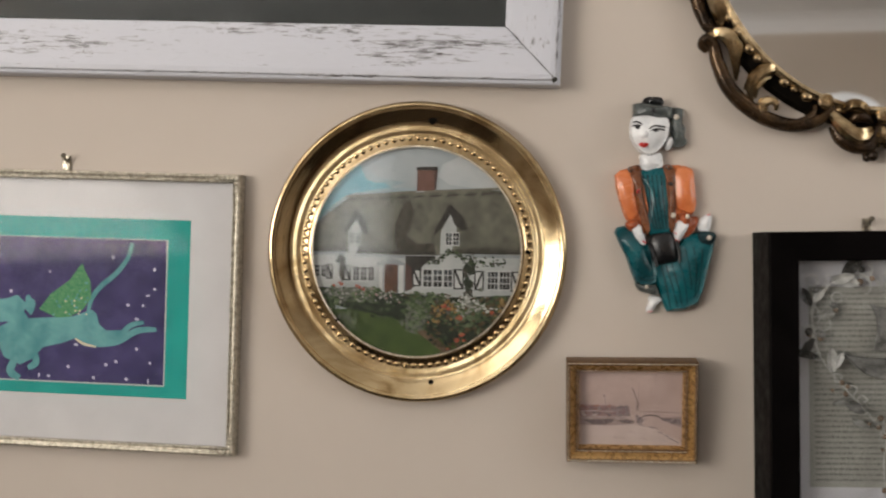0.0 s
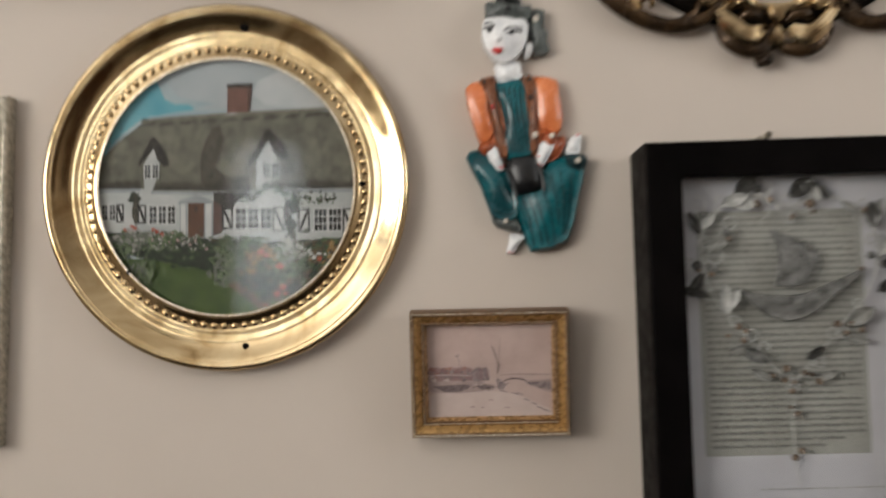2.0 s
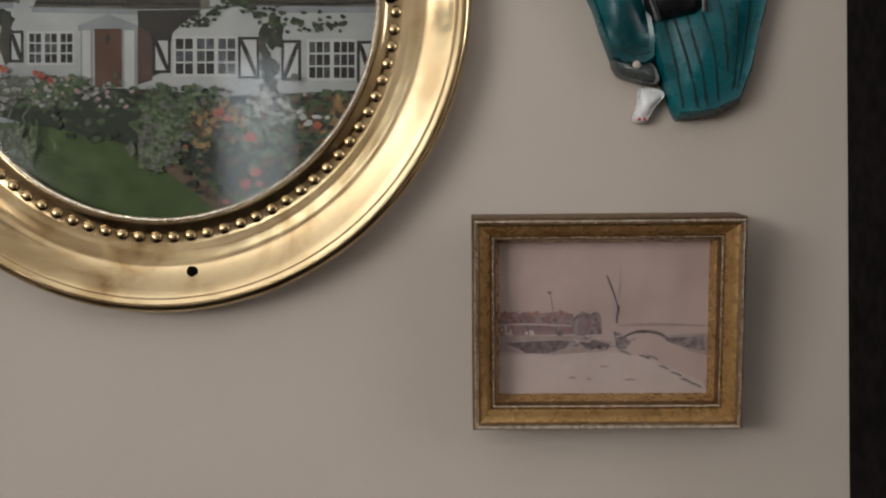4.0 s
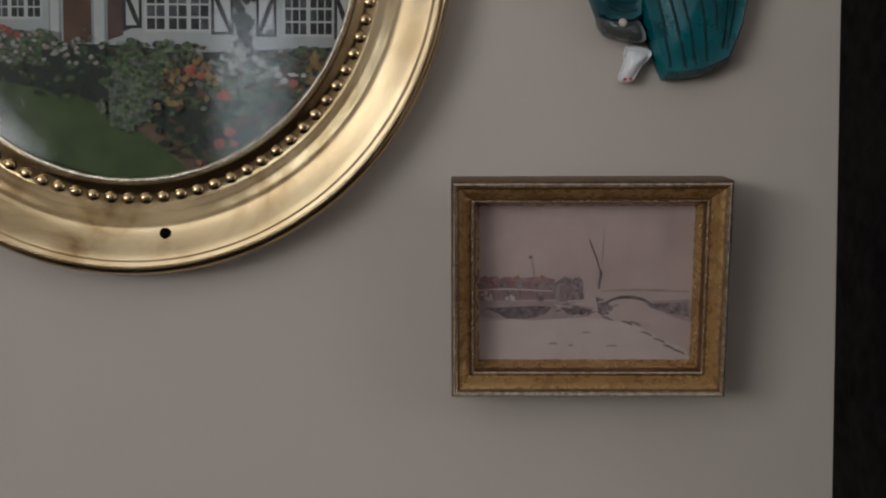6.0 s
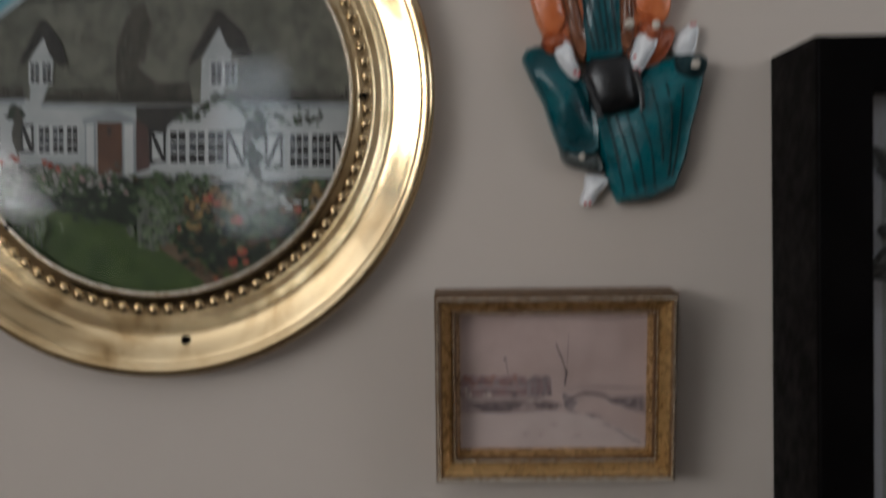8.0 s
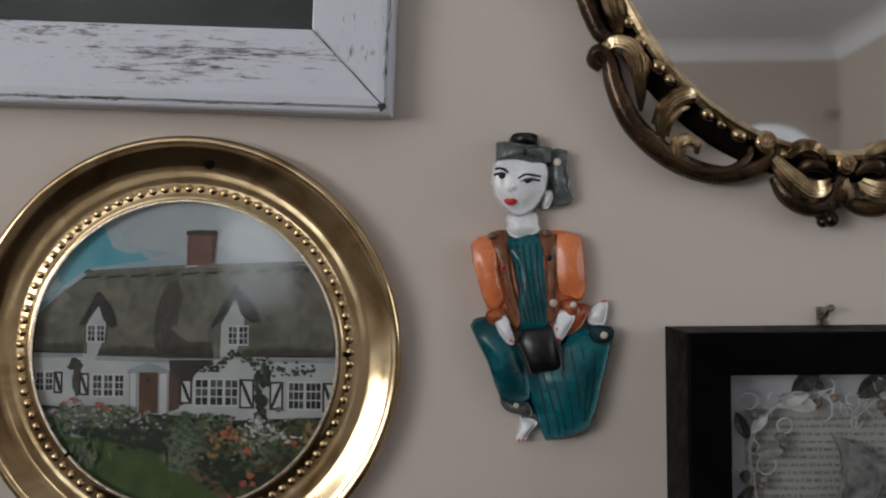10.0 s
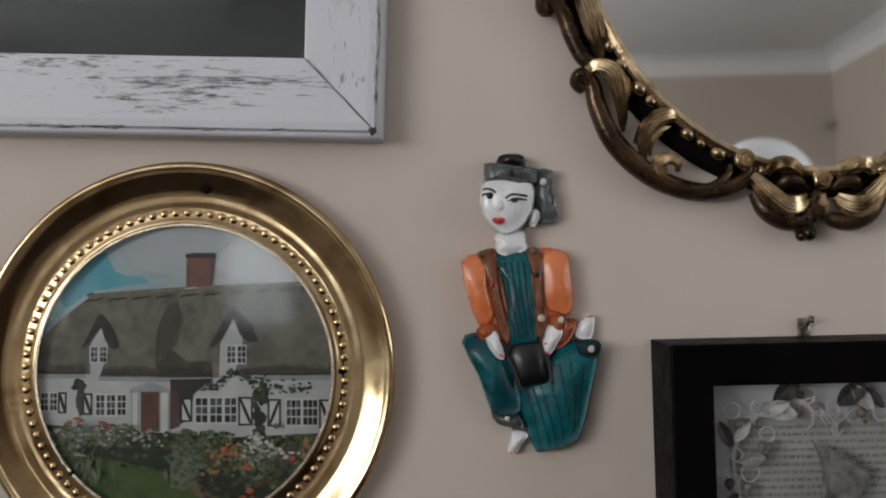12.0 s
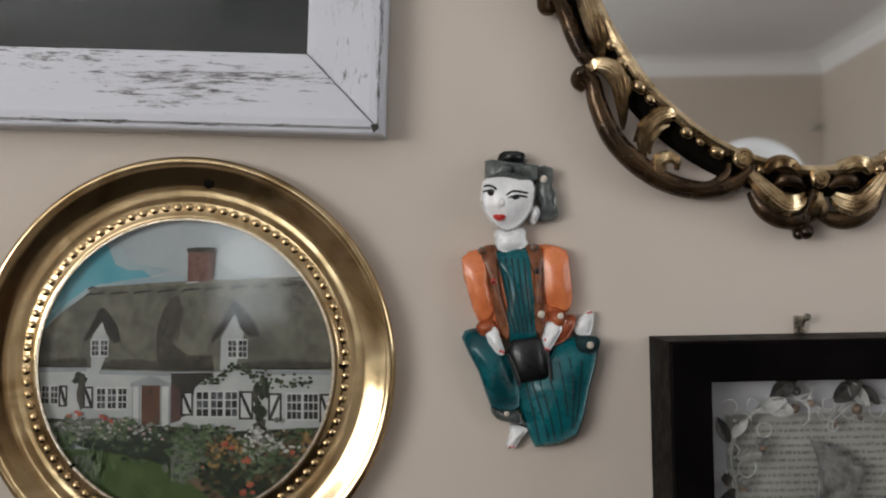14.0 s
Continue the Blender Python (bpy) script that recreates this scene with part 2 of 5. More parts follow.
for key, a, b, r in [
    ("face", (0.66, 0.67, 0.68), (0.76, 0.76, 0.76), 0.28), ("orange", (0.54, 0.14, 0.045), (0.70, 0.225, 0.085), 0.27),
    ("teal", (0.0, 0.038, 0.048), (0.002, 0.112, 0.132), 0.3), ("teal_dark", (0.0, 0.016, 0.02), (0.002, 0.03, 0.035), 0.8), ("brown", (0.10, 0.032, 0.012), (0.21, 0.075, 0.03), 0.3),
    ("rust", (0.26, 0.055, 0.018), (0.36, 0.09, 0.03), 0.3), ("jet", (0.003, 0.003, 0.0035), (0.007, 0.007, 0.008), 0.34),
    ("slate", (0.045, 0.05, 0.048), (0.10, 0.115, 0.11), 0.3), ("lip", (0.55, 0.03, 0.03), (0.62, 0.05, 0.04), 0.3),
    ("stud", (0.45, 0.40, 0.33), (0.62, 0.56, 0.48), 0.25),
    ("wire", (0.40, 0.40, 0.38), (0.62, 0.62, 0.60), 0.25), ("tin_leaf", (0.15, 0.15, 0.135), (0.34, 0.34, 0.32), 0.3), ("tin_body", (0.07, 0.07, 0.064), (0.26, 0.26, 0.25), 0.35), ("tin_dark", (0.025, 0.024, 0.022), (0.07, 0.068, 0.062), 0.3), ("berry", (0.10, 0.07, 0.05), (0.30, 0.22, 0.16), 0.25),
]:
    M[key] = mottled("lacquer_" + key, a, b, 45 if key in ("teal", "orange") else 120, r, detail=5)


# ---- builders ----
def mesh_of(name, bm, mats):
    bmesh.ops.recalc_face_normals(bm, faces=bm.faces)
    me = bpy.data.meshes.new(name)
    bm.to_mesh(me)
    bm.free()
    for k in mats if isinstance(mats, (list, tuple)) else [mats]:
        me.materials.append(M[k])
    return me


def shade(me, angle=40):
    me.polygons.foreach_set("use_smooth", [True] * len(me.polygons))
    me.set_sharp_from_angle(angle=radians(angle))


def part(name, bm, mats, parent, label="", m=None, smooth=True):
    me = mesh_of(name, bm, mats)
    if smooth:
        shade(me)
    ob = new(name, me)
    ob.parent = parent
    if m is not None:
        ob.matrix_local = m
    if label:
        ob["label"] = label
    return ob


def thing(name, label, category, m, group=""):
    ob = new(name)
    ob.empty_display_size = 0.02
    ob.matrix_world = m
    return tagged(ob, label, category, group)


def solid(name, bm, mats, label, category, kind="", smooth=False):
    me = mesh_of(name, bm, mats)
    if smooth:
        shade(me)
    return tagged(new(name, me), label, category, kind=kind)


def box(bm, x0, x1, y0, y1, z0, z1, mi=0, bevel=0.0):
    vs = [bm.verts.new(p) for p in [(x0, y0, z0), (x1, y0, z0), (x1, y1, z0), (x0, y1, z0), (x0, y0, z1), (x1, y0, z1), (x1, y1, z1), (x0, y1, z1)]]
    fs = [bm.faces.new([vs[i] for i in f]) for f in [(3, 2, 1, 0), (4, 5, 6, 7), (0, 1, 5, 4), (1, 2, 6, 5), (2, 3, 7, 6), (3, 0, 4, 7)]]
    if bevel:
        es = {e for f in fs for e in f.edges}
        r = bmesh.ops.bevel(bm, geom=list(es), offset=bevel, segments=2, affect="EDGES", profile=0.5)
        fs = {f for v in [v for f in r["faces"] for v in f.verts] for f in v.link_faces}
    for f in fs:
        f.material_index = mi


def poly(bm, pts, z, mi=0):
    f = bm.faces.new([bm.verts.new((x, y, z)) for x, y in pts])
    f.normal_update()
    if f.normal.z < 0:
        f.normal_flip()
    f.material_index = mi
    return f


def rect(bm, x0, y0, x1, y1, z, mi=0):
    return poly(bm, [(x0, y0), (x1, y0), (x1, y1), (x0, y1)], z, mi)


def disc(bm, x, y, r, z, mi=0, n=14, ry=None):
    return poly(bm, [(x + r * math.cos(2 * math.pi * i / n), y + (ry or r) * math.sin(2 * math.pi * i / n)) for i in range(n)], z, mi)


def curve(pts, per=6, closed=False):
    """A smooth run (Catmull-Rom) through points of any length."""
    p = [np.array(q, float) for q in pts]
    n, out = len(p), []
    for i in range(n if closed else n - 1):
        a, b, c, d = (p[(i + k) % n] for k in (-1, 0, 1, 2)) if closed else (p[max(i - 1, 0)], p[i], p[i + 1], p[min(i + 2, n - 1)])
        for s in np.arange(per) / per:
            out.append(0.5 * (2 * b + (c - a) * s + (2 * a - 5 * b + 4 * c - d) * s**2 + (3 * b - a - 3 * c + d) * s**3))
    return out if closed else out + [p[-1]]


def tube(bm, pts, seg=8, mi=0, closed=False, flat=1.0):
    """A round bar through points (x, y, z, radius)."""
    pts = [np.array(q, float) for q in pts]
    n, rings = len(pts), []
    for i, q in enumerate(pts):
        a, b = (pts[i - 1], pts[(i + 1) % n]) if closed else (pts[max(i - 1, 0)], pts[min(i + 1, n - 1)])
        t = Vector(b[:3] - a[:3]).normalized()
        up = Vector((0, 0, 1)) if abs(t.z) < 0.9 else Vector((1, 0, 0))
        s = t.cross(up).normalized()
        u = s.cross(t)
        rings.append([bm.verts.new(Vector(q[:3]) + (s * math.cos(k * 2 * math.pi / seg) + u * (flat * math.sin(k * 2 * math.pi / seg))) * float(q[3])) for k in range(seg)])
    for i in range(n if closed else n - 1):
        r0, r1 = rings[i], rings[(i + 1) % n]
        for k in range(seg):
            bm.faces.new((r0[k], r0[(k + 1) % seg], r1[(k + 1) % seg], r1[k])).material_index = mi
    if not closed:
        for r in (rings[0], rings[-1]):
            bm.faces.new(r).material_index = mi


def pillow(bm, outline, z0, z1, mi=0, smooth=3, sharp=2.0, centre=None):
    """A carved, rounded relief over an outline that can be seen whole from its middle."""
    pts = curve([(*p, 0) for p in outline], smooth, True) if smooth else [np.array((*p, 0), float) for p in outline]
    c = np.mean(pts, 0) if centre is None else np.array((*centre, 0))
    rings = [[bm.verts.new((p[0], p[1], z0)) for p in pts]]
    for s in (1.0, 0.93, 0.8, 0.6, 0.35):
        h = z0 + (z1 - z0) * (0.45 if s == 1.0 else (1 - 0.55 * s**sharp) if s < 0.93 else 0.68)
        rings.append([bm.verts.new((c[0] + (p[0] - c[0]) * s, c[1] + (p[1] - c[1]) * s, h)) for p in pts])
    top = bm.verts.new((c[0], c[1], z1))
    n = len(pts)
    for a, b in zip(rings, rings[1:]):
        for k in range(n):
            bm.faces.new((a[k], a[(k + 1) % n], b[(k + 1) % n], b[k])).material_index = mi
    for k in range(n):
        bm.faces.new((rings[-1][k], rings[-1][(k + 1) % n], top)).material_index = mi
    bm.faces.new(rings[0][::-1]).material_index = mi


def ball(bm, x, y, z, r, mi=0, sq=(1, 1, 1), seg=10):
    vs = bmesh.ops.create_uvsphere(bm, u_segments=seg, v_segments=max(5, seg // 2 + 1), radius=r)["verts"]
    for v in vs:
        v.co = Vector((v.co.x * sq[0] + x, v.co.y * sq[1] + y, v.co.z * sq[2] + z))
    for f in {f for v in vs for f in v.link_faces}:
        f.material_index = mi


def rail(bm, p0, p1, inward, profile, mi=None):
    """One mitred moulding between two outer corners; profile: (inset, height, material)."""
    p0, p1 = Vector((*p0, 0)), Vector((*p1, 0))
    t = (p1 - p0).normalized()
    rows = []
    for d, h, *_ in profile:
        rows.append([bm.verts.new(p0 + inward * d + t * d + Vector((0, 0, h))), bm.verts.new(p1 + inward * d - t * d + Vector((0, 0, h)))])
    for i in range(len(rows) - 1):
        f = bm.faces.new((rows[i][0], rows[i][1], rows[i + 1][1], rows[i + 1][0]))
        f.material_index = profile[i][2] if len(profile[i]) > 2 else 0
    bm.faces.new([r[0] for r in rows])
    bm.faces.new([r[1] for r in rows])


def frame_rails(w, h):
    """The four sides of a frame of that size about its middle: corners and the way inwards."""
    a, b = w / 2, h / 2
    return [((-a, -b), (a, -b), Vector((0, 1, 0))), ((a, -b), (a, b), Vector((-1, 0, 0))), ((a, b), (-a, b), Vector((0, -1, 0))), ((-a, b), (-a, -b), Vector((1, 0, 0)))]


def revolve(bm, profile, seg=40, mi=0):
    """Turns (radius, height) about local z; open profiles stay open."""
    rows = [[bm.verts.new((r * math.cos(2 * math.pi * k / seg), r * math.sin(2 * math.pi * k / seg), z)) for k in range(seg)] for r, z in profile]
    for i, (a, b) in enumerate(zip(rows, rows[1:])):
        for k in range(seg):
            bm.faces.new((a[k], a[(k + 1) % seg], b[(k + 1) % seg], b[k])).material_index = mi if isinstance(mi, int) else mi[i]
    return rows


WALL = 0.955  # the picture wall's face


def on_wall(x, z, turn=0.0, lean=0.0, off=0.0):
    """A pose on the picture wall: local x to the right, y up, z out of the wall. lean: degrees by which the top comes forward."""
    return pose(x, WALL - off, z, 90, 0, 0) @ pose(0, 0, 0, lean, 0, turn)

# ---- the room ----
X0, X1, Y0, H = -1.75, 1.6, -2.65, 2.6
bm = bmesh.new()
box(bm, X0 - 0.15, X1 + 0.15, WALL, WALL + 0.15, -0.1, H + 0.1)
solid("wall_north", bm, "wall", "smooth cream painted wall hung with pictures", "wall", "structure")

def wall_with_window(name, axis, at, thick, a0, a1, w0, w1, z0, z1, label):
    bm = bmesh.new()
    for lo, hi, b, t in [(a0, w0, -0.1, H + 0.1), (w1, a1, -0.1, H + 0.1), (w0, w1, -0.1, z0), (w0, w1, z1, H + 0.1)]:
        if axis == "x":
            box(bm, lo, hi, at - thick, at, b, t)
        else:
            box(bm, at - thick, at, lo, hi, b, t)
    return solid(name, bm, "wall", label, "wall", "structure")


wall_with_window("wall_south", "x", Y0, 0.15, X0 - 0.15, X1, -0.97, -0.65, 1.5, 2.25, "cream painted wall with a window, behind the camera")
# east opening is added, only for the fill lamp
wall_with_window("wall_east", "y", X1 + 0.15, 0.15, Y0 - 0.15, WALL, -0.25, 0.45, 1.55, 2.35, "cream painted wall with a window")
wall_with_window("wall_west", "y", X0, 0.15, Y0, WALL, -1.7, -0.2, 1.45, 2.45, "cream painted wall with a window")


def window(name, m, half, tall):
    w = new(name)
    w.matrix_world = m
    tagged(w, "white painted window with clear panes", "window", kind="structure")
    bm = bmesh.new()
    for x0, x1, y0, y1 in [(-half, 0.03 - half, 0, tall), (half - 0.03, half, 0, tall), (0.03 - half, half - 0.03, 0, 0.04), (0.03 - half, half - 0.03, tall - 0.04, tall), (0.03 - half, half - 0.03, tall / 2, tall / 2 + 0.03)]:
        box(bm, x0, x1, y0, y1, -0.06, -0.01, bevel=0.004)
    part("window_frame", bm, "trim", w, smooth=False)
    bm = bmesh.new()
    box(bm, -half - 0.03, half + 0.03, -0.03, -0.002, -0.06, 0.06, bevel=0.004)
    part("window_sill", bm, "trim", w, smooth=False)
    for y0, y1 in ((0.042, tall / 2 - 0.002), (tall / 2 + 0.032, tall - 0.042)):
        bm = bmesh.new()
        box(bm, 0.032 - half, half - 0.032, y0, y1, -0.04, -0.036)
        part("pane", bm, "glass", w, smooth=False).visible_shadow = False
    return w


window("window_1", Matrix(((-1, 0, 0, -0.81), (0, 0, 1, Y0 - 0.05), (0, 1, 0, 1.5), (0, 0, 0, 1))), 0.16, 0.75)
window("window_2", Matrix(((0, 0, 1, X0 - 0.05), (1, 0, 0, -0.95), (0, 1, 0, 1.45), (0, 0, 0, 1))), 0.75, 1.0)
# unseen window added round the east fill lamp
window("added_east_window", Matrix(((0, 0, -1, X1 + 0.05), (-1, 0, 0, 0.1), (0, 1, 0, 1.55), (0, 0, 0, 1))), 0.35, 0.8)


def door(name, m):
    """An added, unseen closed panelled door with its lining, flat against the wall's face: local x along it, y up, z
    into the room.
    """
    t = new(name)
    t.matrix_world = m
    tagged(t, "added unseen dark brown panelled door in its lining, darkens the brass reflection", "door", kind="structure")
    bm = bmesh.new()
    for x0, x1, y0, y1 in [(-0.47, -0.40, 0.0, 2.10), (0.40, 0.47, 0.0, 2.10), (-0.40, 0.40, 2.03, 2.10)]:
        box(bm, x0, x1, y0, y1, 0.002, 0.028, bevel=0.004)
    part("door_lining", bm, "door_oak", t, smooth=False)
    bm = bmesh.new()
    box(bm, -0.398, 0.398, 0.008, 2.028, 0.002, 0.014)
    for x0, x1, y0, y1 in [(-0.398, -0.29, 0.008, 2.028), (0.29, 0.398, 0.008, 2.028), (-0.05, 0.05, 0.008, 2.028), (-0.29, 0.29, 0.008, 0.2), (-0.29, 0.29, 0.86, 1.0), (-0.29, 0.29, 1.9, 2.028)]:
        box(bm, x0, x1, y0, y1, 0.013, 0.022, bevel=0.003)
    leaf_ob = part("door_leaf", bm, "door_oak", t, smooth=False)
    bm = bmesh.new()
    revolve(bm, [(0.001, 0.0), (0.024, 0.0), (0.024, 0.004), (0.009, 0.008), (0.009, 0.03), (0.024, 0.04), (0.024, 0.052), (0.001, 0.058)], 20)
    part("door_knob", bm, "brass_dark", leaf_ob, "tarnished brass knob", pose(0.345, 1.0, 0.022))


bm = bmesh.new()
box(bm, X0 - 0.15, X1 + 0.15, Y0 - 0.15, WALL + 0.15, -0.25, 0.0)
solid("floor", bm, "floor", "brown carpeted floor", "floor", "structure")
bm = bmesh.new()
box(bm, X0 - 0.15, X1 + 0.15, Y0 - 0.15, WALL + 0.15, H, H + 0.2)
solid("ceiling", bm, "ceiling", "plain white painted ceiling", "ceiling", "structure")
# hollow cornice between walls and ceiling
bm = bmesh.new()
prof = [(0.0, -0.075), (0.004, -0.075), (0.010, -0.052), (0.028, -0.024), (0.055, -0.008), (0.078, -0.003), (0.078, 0.0)]
rows = []
for d, z in prof:
    d -= 0.002
    rows.append([bm.verts.new(p) for p in [(X0 + d, Y0 + d, H + z), (X1 - d, Y0 + d, H + z), (X1 - d, WALL - d, H + z), (X0 + d, WALL - d, H + z)]])
for a, b in zip(rows, rows[1:]):
    for k in range(4):
        bm.faces.new((a[k], a[(k + 1) % 4], b[(k + 1) % 4], b[k]))
solid("cornice_trim", bm, "ceiling", "white coved plaster cornice below the ceiling", "cornice", "structure")
bm = bmesh.new()
for x0, x1, y0, y1 in [(X0, X1, WALL - 0.018, WALL - 0.002), (X0, 0.505, Y0 + 0.002, Y0 + 0.018), (1.455, X1, Y0 + 0.002, Y0 + 0.018), (X1 - 0.018, X1 - 0.002, Y0 + 0.02, WALL - 0.02), (X0 + 0.002, X0 + 0.018, Y0 + 0.02, WALL - 0.02)]:
    box(bm, x0, x1, y0, y1, 0.0, 0.14, bevel=0.004)
solid("baseboard", bm, "trim", "white painted skirting board", "baseboard", "structure")

# unseen door, added as a dark thing for the brass dish to reflect
door("brass_reflection_door", Matrix(((-1, 0, 0, 0.98), (0, 0, 1, Y0), (0, 1, 0, 0.0), (0, 0, 0, 1))))


# ---- things seen only as reflections ----
def pendant_lamp():
    t = thing("pendant_lamp", "dark domed pendant lamp, pale inside, hanging from the ceiling", "lamp", pose(-0.265, -0.255, 2.155))
    bm = bmesh.new()
    revolve(bm, [(0.02, 0.095), (0.05, 0.088), (0.085, 0.055), (0.104, 0.01), (0.107, 0.0)])
    part("shade", bm, "lamp_metal", t)
    bm = bmesh.new()
    revolve(bm, [(0.105, 0.001), (0.10, 0.012), (0.08, 0.054), (0.045, 0.084), (0.001, 0.09)])
    part("shade_lining", bm, "opal", t, "pale lining of the shade")
    bm = bmesh.new()
    tube(bm, [(0, 0, 0.09, 0.018), (0, 0, 0.13, 0.018), (0, 0, 0.135, 0.004), (0, 0, 0.455, 0.004), (0, 0, 0.456, 0.045), (0, 0, 0.47, 0.05)], 12)
    part("flex", bm, "lamp_metal", t)


pendant_lamp()


def floor_lamp():
    t = thing("floor_lamp", "tall floor lamp with a white opal dome shade", "lamp", pose(0.61, -0.39, 0.0))
    bm = bmesh.new()
    revolve(bm, [(0.001, 0.0), (0.13, 0.0), (0.132, 0.008), (0.12, 0.018), (0.03, 0.026), (0.012, 0.04), (0.001, 0.041)], 40)
    part("base", bm, "lamp_metal", t)
    bm = bmesh.new()
    tube(bm, [(0, 0, 0.03, 0.010), (0, 0, 1.78, 0.010), (0, 0, 1.80, 0.02), (0, 0, 1.84, 0.02)], 12)
    part("pole", bm, "lamp_metal", t)
    bm = bmesh.new()
    revolve(bm, [(0.104 * math.cos(a), 1.842 + 0.104 * math.sin(a)) for a in np.linspace(-0.15, math.pi / 2 - 0.01, 14)] + [(0.099 * math.cos(a), 1.842 + 0.099 * math.sin(a)) for a in np.linspace(math.pi / 2 - 0.01, -0.15, 14)], 48)
    part("shade", bm, "opal", t, "white opal glass dome shade")


floor_lamp()
t = thing("alarm_sensor", "small grey plastic alarm sensor high on the wall", "sensor", pose(1.56, Y0, 2.30, 90, 0, 0) @ pose(0, 0, 0, 0, 180, 0))
bm = bmesh.new()
box(bm, -0.018, 0.018, -0.013, 0.013, 0.0, 0.03, bevel=0.005)
part("housing", bm, "page", t)
bm = bmesh.new()
pillow(bm, [(-0.012, -0.009), (0.012, -0.009), (0.012, 0.005), (-0.012, 0.005)], 0.0302, 0.038)
part("lens", bm, "page", t)


# ---- picture hooks ----
def hook(x, z):
    t = thing("picture_hook", "small brassy picture hook nailed into the wall", "hook", on_wall(x, z), "picture hooks")
    bm = bmesh.new()
    box(bm, -0.0035, 0.0035, -0.012, 0.005, 0.0003, 0.0022, bevel=0.0005)
    tube(bm, [(0, -0.012, 0.0015, 0.0028), (0, -0.015, 0.004, 0.0028), (0, -0.013, 0.007, 0.0026)], 8)
    part("plate", bm, "steel", t)
    bm = bmesh.new()
    tube(bm, [(0.0012, 0.0, 0.002, 0.001), (0.0012, 0.004, 0.009, 0.001), (0.0012, 0.0042, 0.0092, 0.0024), (0.0012, 0.005, 0.0102, 0.0022)], 8)
    part("nail", bm, "steel", t)


hook(0.2335, 1.654)
hook(-0.415, 1.713)


# ---- distressed white frame with a dark print ----
def white_frame():
    w, h, r = 0.62, 0.50, 0.0445
    t = thing("framed_picture", "wide distressed white wooden frame with a dark print", "picture frame",
              on_wall(-0.0035, 1.765, -2.6) @ pose(-w / 2, h / 2, 0.001), "framed pictures")
    prof = [(0.0, 0.0), (0.0, 0.017), (0.0012, 0.0185), (0.003, 0.019), (0.004, 0.0215), (0.008, 0.0222), (r - 0.005, 0.021), (r - 0.001, 0.0205), (r, 0.0195), (r, 0.009)]
    for i, (a, b, inw) in enumerate(frame_rails(w, h)):
        bm = bmesh.new()
        rail(bm, a, b, inw * 1.0, prof)
        bmesh.ops.scale(bm, vec=(0.9994, 0.9994, 1), verts=bm.verts)
        part("rail" if i % 2 == 0 else "stile", bm, "worn_x" if i % 2 == 0 else "worn_y", t, smooth=False)
    # worn dark line in the open mitre and small chips along the edges
    for sx, sy in ((1, -1), (-1, -1), (1, 1), (-1, 1)):
        bm = bmesh.new()
        p0, p1 = Vector((sx * (w / 2 - 0.0045), sy * (h / 2 - 0.0045), 0)), Vector((sx * (w / 2 - r), sy * (h / 2 - r), 0))
        n = (p1 - p0).normalized().cross(Vector((0, 0, 1)))
        run = [p0.lerp(p1, s) for s in np.linspace(0, 1, 10)]
        random.seed(3)
        edge = [(q + n * random.uniform(0.0001, 0.00055)) for q in run] + [(q - n * random.uniform(0.0001, 0.00045)) for q in reversed(run)]
        poly(bm, [(q.x, q.y) for q in edge], 0.0224)
        poly(bm, [(p0.x + a, p0.y + b) for a, b in [(-0.003 * sx, -0.0005 * sy), (0.001 * sx, -0.0015 * sy), (0.002 * sx, 0.001 * sy), (-0.001 * sx, 0.004 * sy)]], 0.02245)
        part("mitre_gap", bm, "thatch_edge", t, "dark open mitre joint", smooth=False)
    bm = bmesh.new()
    rect(bm, -w / 2 + r - 0.002, -h / 2 + r - 0.002, w / 2 - r + 0.002, h / 2 - r + 0.002, 0.012)
    part("print", bm, "dark_print", t, "dark charcoal print", smooth=False)
    bm = bmesh.new()
    rect(bm, -w / 2 + r - 0.001, -h / 2 + r - 0.001, w / 2 - r + 0.001, h / 2 - r + 0.001, 0.0165)
    part("pane", bm, "print_glass", t, smooth=False).visible_shadow = False
    bm = bmesh.new()
    box(bm, -w / 2 + 0.01, w / 2 - 0.01, -h / 2 + 0.01, h / 2 - 0.01, 0.0005, 0.009)
    part("backing", bm, "brown", t, smooth=False)


white_frame()


